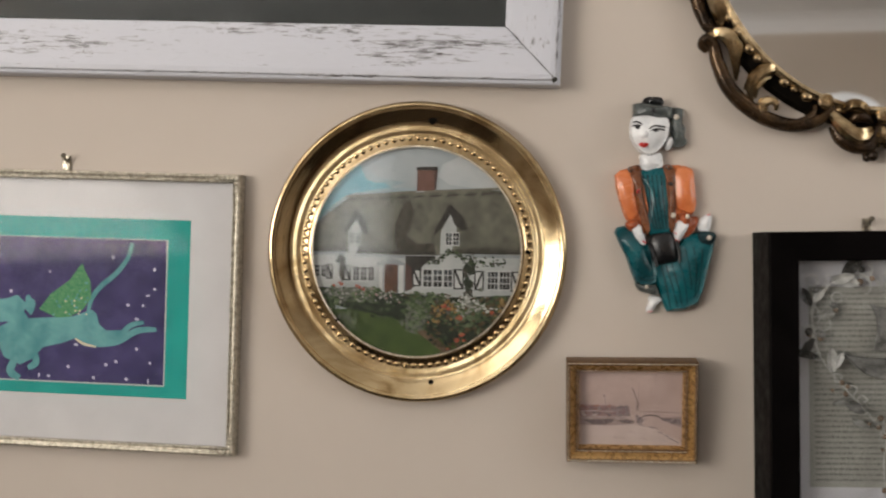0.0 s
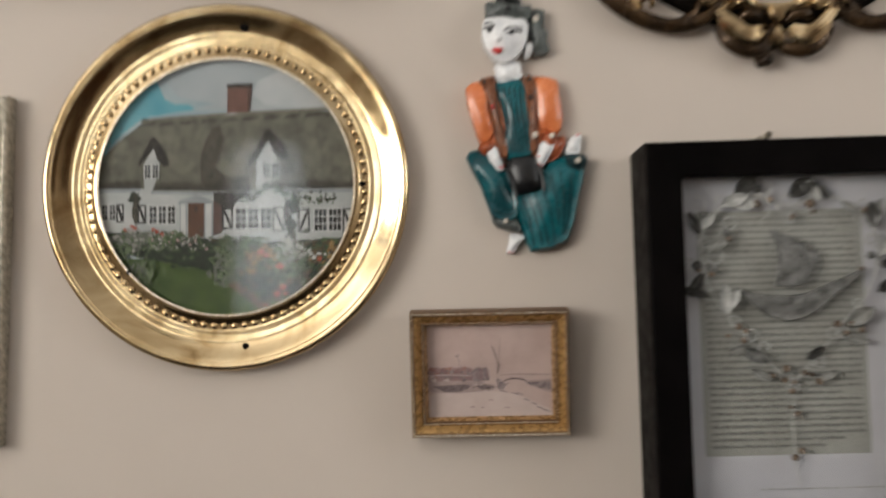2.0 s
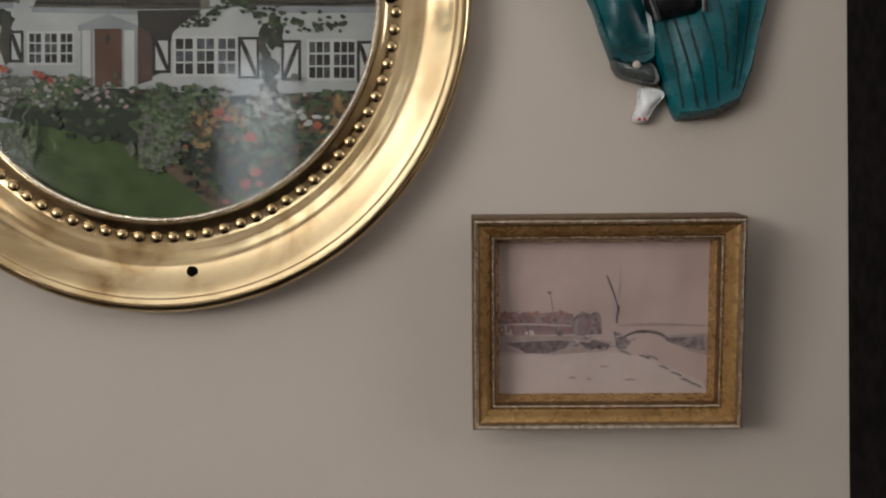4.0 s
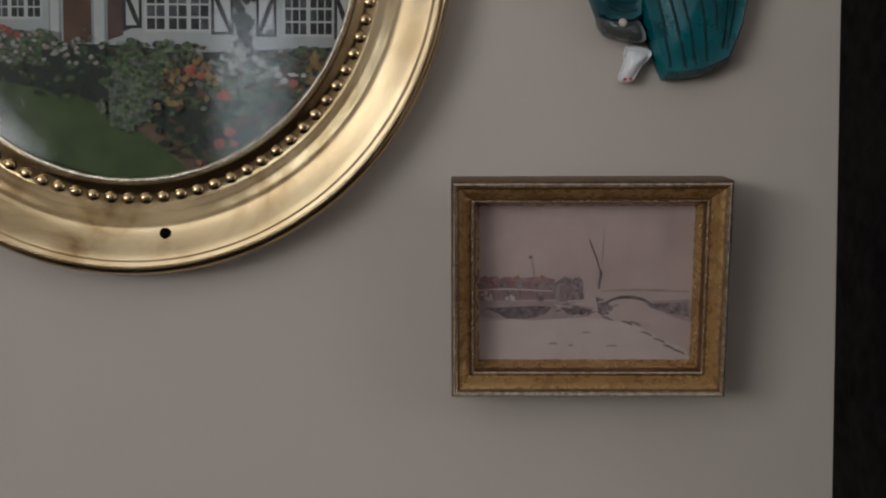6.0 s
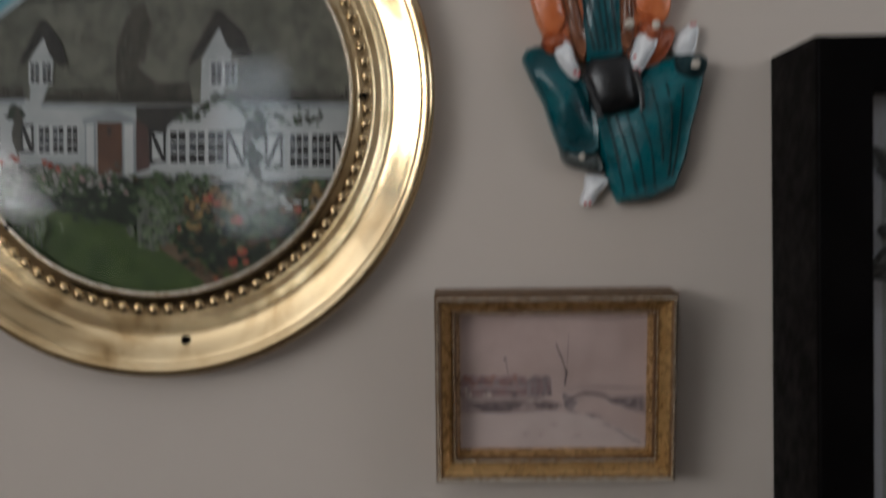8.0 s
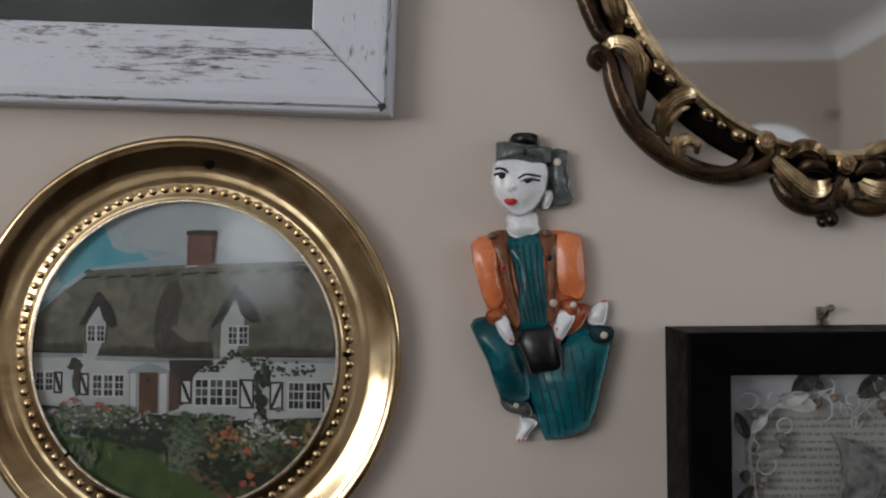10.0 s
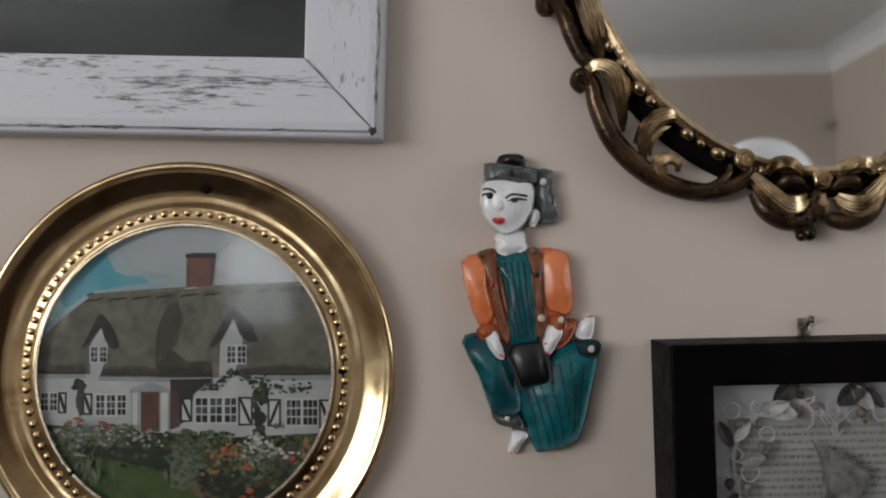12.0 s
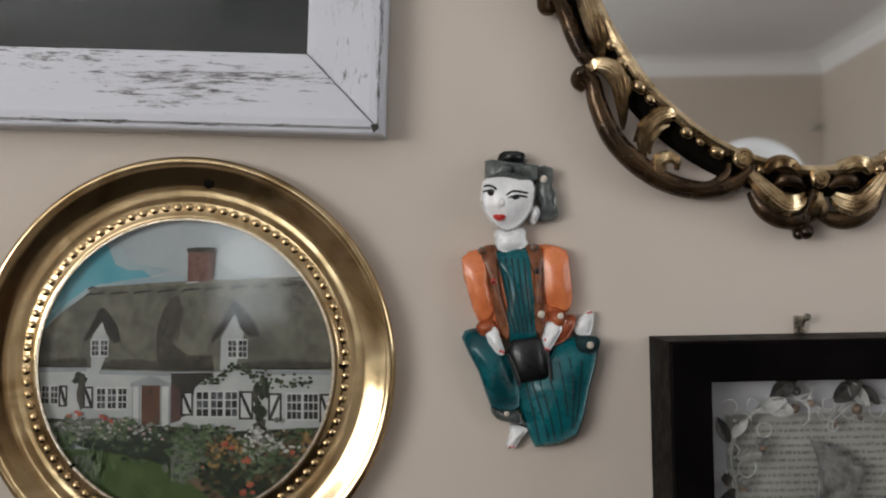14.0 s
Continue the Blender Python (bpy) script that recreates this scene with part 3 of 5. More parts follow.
class Sheet:
    """A flat printed picture: shapes laid on one another, each a hair above the last."""

    def __init__(self, z, clip=None):
        self.bm, self.z, self.keys, self.clip = bmesh.new(), z, [], clip

    def mi(self, key):
        if key not in self.keys:
            self.keys.append(key)
        return self.keys.index(key)

    def add(self, key, pts):
        if self.clip:
            pts = [self.clip(*p) for p in pts]
        self.z += 1.6e-6
        poly(self.bm, pts, self.z, self.mi(key))

    def rect(self, key, x0, y0, x1, y1):
        self.add(key, [(x0, y0), (x1, y0), (x1, y1), (x0, y1)])

    def blob(self, key, x, y, rx, ry, n=11, rough=0.3):
        self.add(key, [(x + rx * random.uniform(1 - rough, 1 + rough) * math.cos(2 * math.pi * i / n), y + ry * random.uniform(1 - rough, 1 + rough) * math.sin(2 * math.pi * i / n)) for i in range(n)])

    def line(self, key, pts, w):
        """A brush stroke through (x, y) of that width, thinner at the ends."""
        p = curve([(*q, 0) for q in pts], 5)
        a, b = [], []
        for i, q in enumerate(p):
            d = p[min(i + 1, len(p) - 1)] - p[max(i - 1, 0)]
            d = d / (np.linalg.norm(d) + 1e-9)
            k = w / 2 * (0.45 + 0.55 * math.sin(math.pi * (0.1 + 0.8 * i / (len(p) - 1))))
            a.append((q[0] - d[1] * k, q[1] + d[0] * k))
            b.append((q[0] + d[1] * k, q[1] - d[0] * k))
        self.add(key, a + b[::-1])

    def clumps(self, keys, x0, y0, x1, y1, n, size):
        for _ in range(n):
            s = size * random.uniform(0.4, 1.3)
            self.blob(random.choice(keys), random.uniform(x0, x1), random.uniform(y0, y1), s, s * random.uniform(0.6, 1.0), 7, 0.4)

    def end(self, parent, label):
        return part("print", self.bm, self.keys, parent, label, smooth=False)


# ---- round brass frame with a cottage print ----
def round_frame():
    random.seed(11)
    t = thing("round_framed_picture", "round dished brass frame with a beaded rim round a cottage print", "picture frame", on_wall(-0.1197, 1.6355, -0.9), "framed pictures")
    bm = bmesh.new()
    revolve(bm, [(0.075, 0.0005), (0.114, 0.0005), (0.1187, 0.003), (0.1203, 0.007), (0.1206, 0.0115), (0.1198, 0.0134), (0.1184, 0.0142), (0.1168, 0.0141), (0.1160, 0.0136), (0.1152, 0.0136), (0.1140, 0.01325),
                 (0.1115, 0.0121), (0.1085, 0.0107), (0.1055, 0.0095), (0.1035, 0.00885), (0.1022, 0.0086), (0.1005, 0.0085), (0.0985, 0.00845), (0.0968, 0.0083), (0.0955, 0.0080), (0.0940, 0.0079), (0.0915, 0.0080), (0.0893, 0.0083), (0.0880, 0.0091), (0.0868, 0.0098), (0.0857, 0.0098), (0.0852, 0.0045)], 160)
    rim = part("rim", bm, "brass", t, "polished brass dish, tarnish and dark reflections put into its colour")
    shade(rim.data, 80)
    n = 86
    me = None
    for i in range(n):
        a = 2 * math.pi * (i + 0.3) / n
        if me is None:
            bm = bmesh.new()
            ball(bm, 0, 0, 0, 0.0022, sq=(1, 1.12, 0.55), seg=12)
            me = mesh_of("bead", bm, "brass")
            shade(me, 180)
        o = new("bead", me)
        o.parent = rim
        o.matrix_local = pose(0.0917 * math.cos(a), 0.0917 * math.sin(a), 0.0082, 0, 0, math.degrees(a))
    for x, y, s in [(0.0130, -0.1048, 0.0021), (0.0130, 0.1055, 0.0034), (0.0905, 0.0005, 0.0016), (-0.0640, -0.0560, 0.0016)]:
        bm = bmesh.new()
        pillow(bm, [(-s, 0.0005), (-s * 0.4, s), (s * 0.7, s * 0.8), (s, -0.0003), (s * 0.1, -s), (-s * 0.8, -s * 0.6)], 0.0084, 0.0102)
        part("nail_hole", bm, "hollow", rim, "dark dent in the brass", pose(x, y, 0.0008))
    bm = bmesh.new()
    tube(bm, curve([(0.0848 * math.cos(a), 0.0848 * math.sin(a), 0.0099, 0.0008) for a in np.linspace(0, 2 * math.pi, 60, endpoint=False)], 1, True), 6, 0, True)
    part("inner_lip", bm, "silver_edge", rim, "thin bright inner lip")

    def inside(x, y):
        r = math.hypot(x, y)
        return (x, y) if r < 0.0862 else (x * 0.0862 / r, y * 0.0862 / r)

    s = Sheet(0.0048, inside)
    K = 3128.0

    def q(*pts):
        return [((x * 1.012 - 332) / K, (661 - y) / K) for x, y in pts]

    def rc(key, x0, y0, x1, y1):
        s.add(key, q((x0, y0), (x1, y0), (x1, y1), (x0, y1)))

    def spot(key, x, y, rx, ry, n=11, rough=0.3):
        s.blob(key, *q((x, y))[0], rx / K, ry / K, n, rough)

    def bush(base, keys, cx, cy, rx, ry, n, size):
        """A ragged mass of one tone with lighter and darker clumps scattered over it."""
        spot(base, cx, cy, rx * 0.9, ry * 0.9, 40, 0.3)
        for _ in range(n):
            a, d = random.uniform(0, 2 * math.pi), random.random() ** 0.55 * 1.2
            r = size * random.uniform(0.5, 1.3)
            spot(random.choice(keys), cx + d * rx * math.cos(a), cy + d * ry * math.sin(a), r, r * random.uniform(0.55, 0.95), 8, 0.45)

    # sky with a blue gap in the cloud
    disc(s.bm, 0, 0, 0.0862, s.z - 1e-5, s.mi("cloud"), 90)
    s.add("blue", q((40, 640), (60, 555), (110, 480), (160, 430), (182, 438), (196, 452), (200, 476), (222, 486), (248, 486), (262, 498), (236, 507), (170, 512), (142, 528), (100, 570)))
    s.add("cloud_haze", q((182, 438), (205, 442), (224, 470), (262, 480), (300, 486), (262, 498), (248, 487), (222, 487), (199, 477)))
    s.add("cloud_haze", q((78, 584), (110, 548), (150, 518), (210, 506), (262, 499), (330, 500), (320, 512), (150, 540), (84, 590)))
    s.add("cloud_bright", q((392, 440), (440, 418), (500, 440), (548, 500), (470, 500), (410, 492), (380, 470)))
    # thatched roof in two runs, with the fold between them and the wired ridge
    s.add("thatch", q((56, 664), (60, 620), (74, 592), (100, 566), (150, 528), (158, 518), (240, 512), (330, 507), (450, 502), (560, 497), (600, 520), (612, 668), (430, 666), (378, 670), (300, 670), (170, 667), (150, 662)))
    s.add("thatch_dark", q((272, 640), (274, 590), (286, 556), (296, 540), (290, 580), (300, 618), (330, 640), (372, 640), (376, 669), (300, 670), (282, 668)))
    s.add("thatch_dark", q((296, 540), (312, 532), (322, 560), (312, 610), (300, 620), (290, 580)))
    for i in range(300):
        x, y = random.uniform(78, 590), random.uniform(524, 652)
        s.line(random.choice(["thatch_mid", "thatch", "thatch_pale"]), q((x, y), (x + random.uniform(-3, 1), y + random.uniform(5, 13))), 0.00045)
    for x0, y0, x1, y1 in [(60, 656, 150, 660), (174, 660, 300, 664), (300, 660, 376, 664), (428, 660, 600, 662)]:
        for i in range(int((x1 - x0) / 3)):
            x = x0 + 3 * i + random.uniform(-1, 1)
            s.line("thatch_dark", q((x, y0 - random.uniform(5, 14)), (x, y1)), 0.0007)
        s.line("thatch_edge", q((x0, y0 + 2), ((x0 + x1) / 2, y0 + 4), (x1, y1)), 0.0012)
    s.line("thatch_pale", q((150, 521), (240, 515), (330, 510), (450, 505), (580, 499)), 0.0022)
    for i in range(10):
        x = 146 + i * 43
        y = 532 - (x - 146) * 0.047
        s.line("thatch_edge", q((x, y + 3), (x + 4, y - 1), (x + 16, y - 2), (x + 32, y - 4)), 0.0011)
    s.line("thatch_edge", q((151, 523), (158, 517), (166, 521)), 0.0008)
    # chimney with its shaded side
    s.add("chimney", q((329, 452), (370, 450), (372, 505), (328, 509)))
    s.add("chimney_dark", q((369, 452), (380, 452), (375, 503), (371, 506)))
    s.add("thatch_edge", q((327, 448), (340, 446), (378, 446), (381, 449), (380, 455), (327, 455)))
    for i in range(7):
        s.line("chimney_dark", q((329, 462 + i * 6.4), (350, 461 + i * 6.4), (372, 461 + i * 6.3)), 0.0002)
    s.line("cloud_bright", q((325, 510), (336, 509), (348, 508)), 0.0007)

    # gabled dormers: white cheek, deep dark eaves, window
    for ax, ay, xl, yl, xr, yr, t0, t1, t2 in [(176, 557, 146, 614, 208, 616, 9, 22, 11), (412, 543, 372, 617, 455, 606, 13, 30, 12)]:
        s.add("limewash", q((xl + t0 + 2, 667), (xl + t0 + 4, yl - 8), (ax + 1, ay + 22), (xr - t1 + 4, yr - 6), (xr - t1 + 2, yr + 14), (xr - t1 - 12, 667)))
        s.add("thatch_edge", q((ax - 4, ay), (ax + 5, ay + 1), (xr - 8, yr - 30), (xr, yr - 2), (xr - t1 * 0.45, yr + 2), (xr - t1 - 2, yr - 14), (ax + 1, ay + 23), (xl + t0 + 4, yl - 14), (xl + 2, yl), (xl - 1, yl - 3), (xl + 10, yl - 26)))
        for i in range(22):
            k = random.random()
            x, y = (ax + (xl - ax) * k, ay + (yl - ay) * k) if i % 2 else (ax + (xr - ax) * k, ay + (yr - ay) * k)
            spot("thatch_edge", x, y - 1, 3.2, 2.6, 8, 0.5)

    def casement(x0, y0, x1, y1, cols, rowsn, lights=1):
        """A white window of several lights, each with its own small panes."""
        rc("ink_white", x0, y0, x1, y1)
        lw = (x1 - x0) / lights
        for k in range(lights):
            a, b = x0 + k * lw + 2.2, x0 + (k + 1) * lw - 1.2
            cw, ch, g = (b - a) / cols, (y1 - y0 - 4) / rowsn, 0.075
            for i in range(cols):
                for j in range(rowsn):
                    rc("pane" if random.random() < 0.45 else "ink_black", a + (i + g) * cw, y0 + 2 + (j + g) * ch, a + (i + 1 - g) * cw, y0 + 2 + (j + 1 - g) * ch)

    def shutter(x0, y0, x1, y1, way):
        rc("ink_black", x0, y0, x1, y1)
        rc("ink_white", x0 + 3.6, y0 + 3.6, x1 - 3.6, y1 - 3.6)
        a, b = (x0 + 4, x1 - 4) if way > 0 else (x1 - 4, x0 + 4)
        s.line("ink_black", q((a, y0 + 4), ((a + b) / 2, (y0 + y1) / 2), (b, y1 - 4)), 0.0019)

    casement(156, 611, 188, 643, 2, 3, 2)
    casement(399, 611, 436, 646, 2, 3, 2)
    # white front with its windows, shutters and porch
    s.add("limewash", q((48, 662), (152, 662), (168, 668), (300, 671), (376, 671), (428, 668), (600, 668), (612, 790), (330, 780), (60, 762)))
    s.add("limewash_shade", q((52, 662), (150, 662), (150, 669), (52, 671)))
    s.add("limewash_shade", q((172, 668), (300, 671), (300, 677), (172, 674)))
    s.add("limewash_shade", q((430, 668), (606, 668), (606, 676), (430, 675)))
    casement(68, 693, 100, 729, 2, 3, 2)
    shutter(100, 694, 116, 732, 1)
    spot("leaf_dark", 138, 682, 14, 11, 16, 0.25)
    spot("thatch_dark", 141, 705, 8, 30, 14, 0.25)
    shutter(144, 696, 162, 735, 1)
    casement(166, 697, 223, 738, 2, 3, 3)
    s.add("limewash_shade", q((228, 690), (264, 676), (300, 690), (300, 697), (228, 697)))
    rc("limewash_shade", 231, 696, 246, 770)
    rc("ink_white", 233, 696, 243, 770)
    rc("limewash_shade", 281, 696, 300, 770)
    rc("ink_white", 284, 696, 296, 770)
    rc("door_wood", 248, 694, 281, 765)
    spot("ink_black", 264, 706, 3.5, 6)
    for x in (256, 264, 272):
        s.line("chimney_dark", q((x, 697), (x, 730), (x, 764)), 0.0003)
    s.add("thatch_edge", q((300, 672), (378, 671), (352, 690), (342, 700), (336, 745), (318, 752), (302, 720)))
    s.add("chimney_dark", q((300, 690), (316, 700), (318, 756), (300, 762)))
    shutter(318, 705, 340, 748, 1)
    casement(343, 703, 420, 752, 2, 3, 3)
    shutter(421, 704, 447, 755, 1)
    shutter(473, 708, 497, 757, -1)
    casement(504, 707, 563, 757, 3, 3, 2)
    shutter(564, 709, 586, 760, 1)
    # climber on the wall and along the eaves
    for _ in range(46):
        spot(random.choice(["leaf_dark", "thatch_dark", "leaf_dark"]), random.gauss(459, 7), random.uniform(684, 790), 6, 8, 9, 0.4)
    for _ in range(170):
        k = random.random()
        x = 350 + 200 * k
        y = 686 - 26 * math.exp(-((x - 412) / 26) ** 2) + 10 * math.sin(k * 9) * 0.4
        spot(random.choice(["leaf_dark", "leaf_mid", "leaf_dark", "thatch_dark"]), x, y + random.gauss(0, 5), 3.2, 2.3, 8, 0.45)
    # garden: lawn, path, then the beds from the house forward
    s.add("lawn", [(0.0862 * math.cos(a), 0.0862 * math.sin(a)) for a in np.linspace(math.radians(213), math.radians(327), 50)])
    s.add("leaf_dark", q((48, 762), (110, 754), (200, 764), (320, 768), (400, 776), (612, 786), (590, 860), (480, 900), (400, 880), (330, 850), (260, 826), (150, 806), (70, 800)))
    for _ in range(70):
        x, y = random.uniform(120, 350), random.uniform(828, 922)
        s.line(random.choice(["lawn", "lawn_pale"]), q((x, y), (x + 14, y + 1)), 0.0007)
    s.add("soil", q((300, 842), (336, 850), (372, 872), (410, 905), (436, 925), (372, 938), (392, 912), (352, 880)))
    for _ in range(240):
        x = random.uniform(70, 590)
        spot(random.choice(["leaf_grey", "leaf_mid", "leaf_light", "bloom_pale", "leaf_rust"]), x, random.uniform(758, 790) + (x - 70) * 0.03, random.uniform(2.5, 6), random.uniform(2, 4.5), 8, 0.45)
    bush("leaf_mid", ["leaf_mid", "leaf_light", "leaf_dark"], 92, 790, 40, 26, 60, 5)
    bush("leaf_grey", ["leaf_grey", "bloom_pale", "leaf_mid"], 150, 765, 66, 13, 70, 4)
    bush("leaf_mid", ["leaf_mid", "leaf_light", "leaf_grey"], 210, 775, 46, 22, 60, 4.5)
    bush("leaf_dark", ["leaf_dark", "leaf_dark", "leaf_mid"], 258, 800, 52, 27, 110, 5)
    bush("leaf_dark", ["leaf_dark", "leaf_dark"], 296, 812, 26, 16, 30, 5)
    for _ in range(60):
        spot(random.choice(["bloom_pale", "bloom_pink", "leaf_grey", "bloom_pale"]), random.gauss(225, 42), random.gauss(772, 12), 3.2, 2.5, 7, 0.4)
    for x, y in [(134, 741), (140, 745), (186, 752), (178, 748), (196, 757), (120, 748)]:
        spot("bloom_red", x, y, 4.4, 3.4, 8, 0.4)
    bush("leaf_mid", ["leaf_mid", "leaf_grey", "leaf_light"], 336, 806, 34, 36, 110, 5)
    bush("leaf_grey", ["leaf_grey", "leaf_light", "leaf_mid"], 322, 842, 26, 22, 60, 5)
    bush("leaf_mid", ["leaf_mid", "leaf_light", "leaf_dark"], 376, 784, 24, 18, 50, 4.5)
    bush("leaf_dark", ["leaf_dark", "leaf_mid", "leaf_rust"], 446, 858, 74, 46, 170, 6)
    bush("leaf_rust", ["leaf_rust", "bloom_ochre", "leaf_mid", "leaf_dark"], 398, 812, 30, 26, 90, 5)
    bush("leaf_mid", ["leaf_mid", "leaf_rust", "leaf_dark", "leaf_light"], 470, 812, 46, 30, 120, 5.5)
    bush("leaf_rust", ["leaf_rust", "leaf_mid", "bloom_ochre", "leaf_dark"], 540, 806, 38, 30, 100, 5.5)
    bush("leaf_dark", ["leaf_dark", "leaf_rust", "leaf_mid"], 520, 850, 44, 26, 70, 6)
    for key, x, y, sx, sy, n, r in [("bloom_ochre", 394, 800, 15, 9, 20, 4.6), ("bloom_pale", 470, 800, 16, 16, 34, 5), ("bloom_white", 452, 786, 12, 9, 12, 4.5), ("bloom_ochre", 545, 800, 16, 10, 16, 4.4), ("bloom_white", 506, 806, 14, 8, 10, 4.4), ("leaf_light", 440, 840, 30, 14, 22, 4.6)]:
        for _ in range(n):
            spot(random.choice([key, key, "leaf_grey"]), random.gauss(x, sx), random.gauss(y, sy), r * random.uniform(0.6, 1.2), r * random.uniform(0.5, 1.0), 9, 0.4)
    for x, y, r in [(398, 796, 7), (410, 803, 5), (437, 826, 8), (444, 869, 7), (431, 882, 7), (448, 882, 5), (360, 838, 3), (408, 905, 4), (518, 812, 5)]:
        spot("bloom_red", x, y, r, r * 0.8, 11, 0.3)
        spot("bloom_ochre", x - r * 0.3, y - r * 0.3, r * 0.4, r * 0.3, 8, 0.3)
    for _ in range(60):
        x, y = random.gauss(160, 14), random.gauss(838, 20)
        s.line(random.choice(["leaf_light", "leaf_mid", "leaf_grey"]), q((x, y + 8), (x + random.uniform(-4, 4), y), (x + random.uniform(-7, 7), y - 9)), 0.0008)
    s.end(t, "colour print of a thatched cottage and garden")
    bm = bmesh.new()
    revolve(bm, [(0.0855, 0.0096), (0.0002, 0.0096)], 72)
    g = part("pane", bm, "convex", t, "clear picture glass")
    g.visible_shadow = False


round_frame()


# ---- thin gilt frame with a teal mount and a winged beast ----
def teal_frame():
    random.seed(5)
    w, h = 0.325, 0.2305
    t = thing("framed_picture", "thin silver-gilt frame with white and teal mounts round a violet print", "picture frame",
              on_wall(-0.2662, 1.5842, -2.2) @ pose(-w / 2, 0, 0.001), "framed pictures")
    prof = [(0.0, 0.0), (0.0, 0.010), (0.0008, 0.0118), (0.002, 0.0123), (0.0032, 0.0118), (0.0036, 0.0102), (0.0045, 0.0100), (0.0062, 0.0108), (0.007, 0.0102), (0.007, 0.006)]
    for i, (a, b, inw) in enumerate(frame_rails(w, h)):
        bm = bmesh.new()
        rail(bm, a, b, inw, prof)
        part("rail" if i % 2 == 0 else "stile", bm, "champagne", t, smooth=False)
    for sx in (1, -1):
        for sy in (1, -1):
            bm = bmesh.new()
            cx, cy = sx * (w / 2 - 0.0036), sy * (h / 2 - 0.0036)
            ball(bm, cx, cy, 0.0118, 0.0028, sq=(1, 1, 0.6))
            for k in range(5):
                for ax, ay in ((1, 0), (0, 1)):
                    ball(bm, cx - sx * ax * (0.004 + 0.0032 * k), cy - sy * ay * (0.004 + 0.0032 * k), 0.0116, 0.0021 - 0.0002 * k, sq=(1, 1, 0.6), seg=8)
            part("corner_ornament", bm, "champagne", t, "leafy cast corner ornament")
    s = Sheet(0.0045)
    a, b = w / 2, h / 2

    def q(*pts):
        return [(a + (x - 640) / 3571, (488 - y) / 3571) for x, y in pts]

    s.rect("mount", -a + 0.005, -b + 0.005, a - 0.005, b - 0.005)
    s.add("teal_mat", q((-340, 214), (485, 214), (485, 742), (-340, 742)))
    s.rect("ink_white", *q((-262, 708))[0], *q((417, 274))[0])
    s.add("violet", q((-260, 276), (413, 276), (413, 704), (-260, 704)))
    for _ in range(60):
        x, y = random.uniform(-250, 400), random.uniform(285, 700)
        s.blob("star" if random.random() < 0.35 else "violet", *q((x, y))[0], random.uniform(0.0008, 0.0024), random.uniform(0.0008, 0.0024), 6, 0.4)
    s.add("beast", q((-120, 560), (-60, 530), (0, 520), (60, 515), (130, 510), (190, 488), (204, 500), (212, 530), (235, 548), (290, 545), (290, 560), (240, 588), (200, 600), (165, 596), (140, 575), (100, 590), (40, 605), (10, 640), (-30, 660), (-80, 640)))
    s.line("beast", q((176, 505), (186, 460), (212, 420), (262, 376), (296, 330), (308, 285)), 0.0042)
    s.line("beast", q((220, 575), (270, 565), (310, 530), (350, 520)), 0.0045)
    s.line("beast", q((210, 592), (270, 580), (330, 545), (388, 540)), 0.0055)
    s.line("beast", q((-40, 630), (-60, 680), (-30, 700)), 0.007)
    s.line("beast", q((10, 610), (20, 650), (-5, 670)), 0.006)
    s.blob("beast", *q((-5, 480))[0], 0.0045, 0.009)
    s.blob("beast", *q((-70, 500))[0], 0.017, 0.012)
    for x, y in [(300, 470), (346, 470), (268, 640), (330, 600), (236, 650), (372, 640), (200, 690), (300, 690), (120, 660), (60, 690), (380, 420), (250, 330)]:
        s.blob("star", *q((x, y))[0], 0.0014, 0.0014, 8, 0.3)
    s.line("cream_ink", q((140, 575), (165, 590), (205, 598)), 0.0022)
    s.add("beast_green", q((25, 492), (60, 445), (118, 402), (140, 370), (156, 350), (166, 375), (182, 402), (186, 452), (160, 490), (120, 512), (80, 515)))
    for i in range(55):
        x, y = random.uniform(45, 180), random.uniform(400, 508)
        if y > 505 - 0.75 * (x - 25):
            s.blob("beast" if i % 3 else "cream_ink", *q((x, y))[0], 0.0009, 0.0009, 6, 0.2)
    s.end(t, "violet print of a turquoise winged beast among stars")
    bm = bmesh.new()
    rect(bm, -a + 0.006, -b + 0.006, a - 0.006, b - 0.006, 0.0088)
    part("pane", bm, "hazy", t, smooth=False).visible_shadow = False


teal_frame()


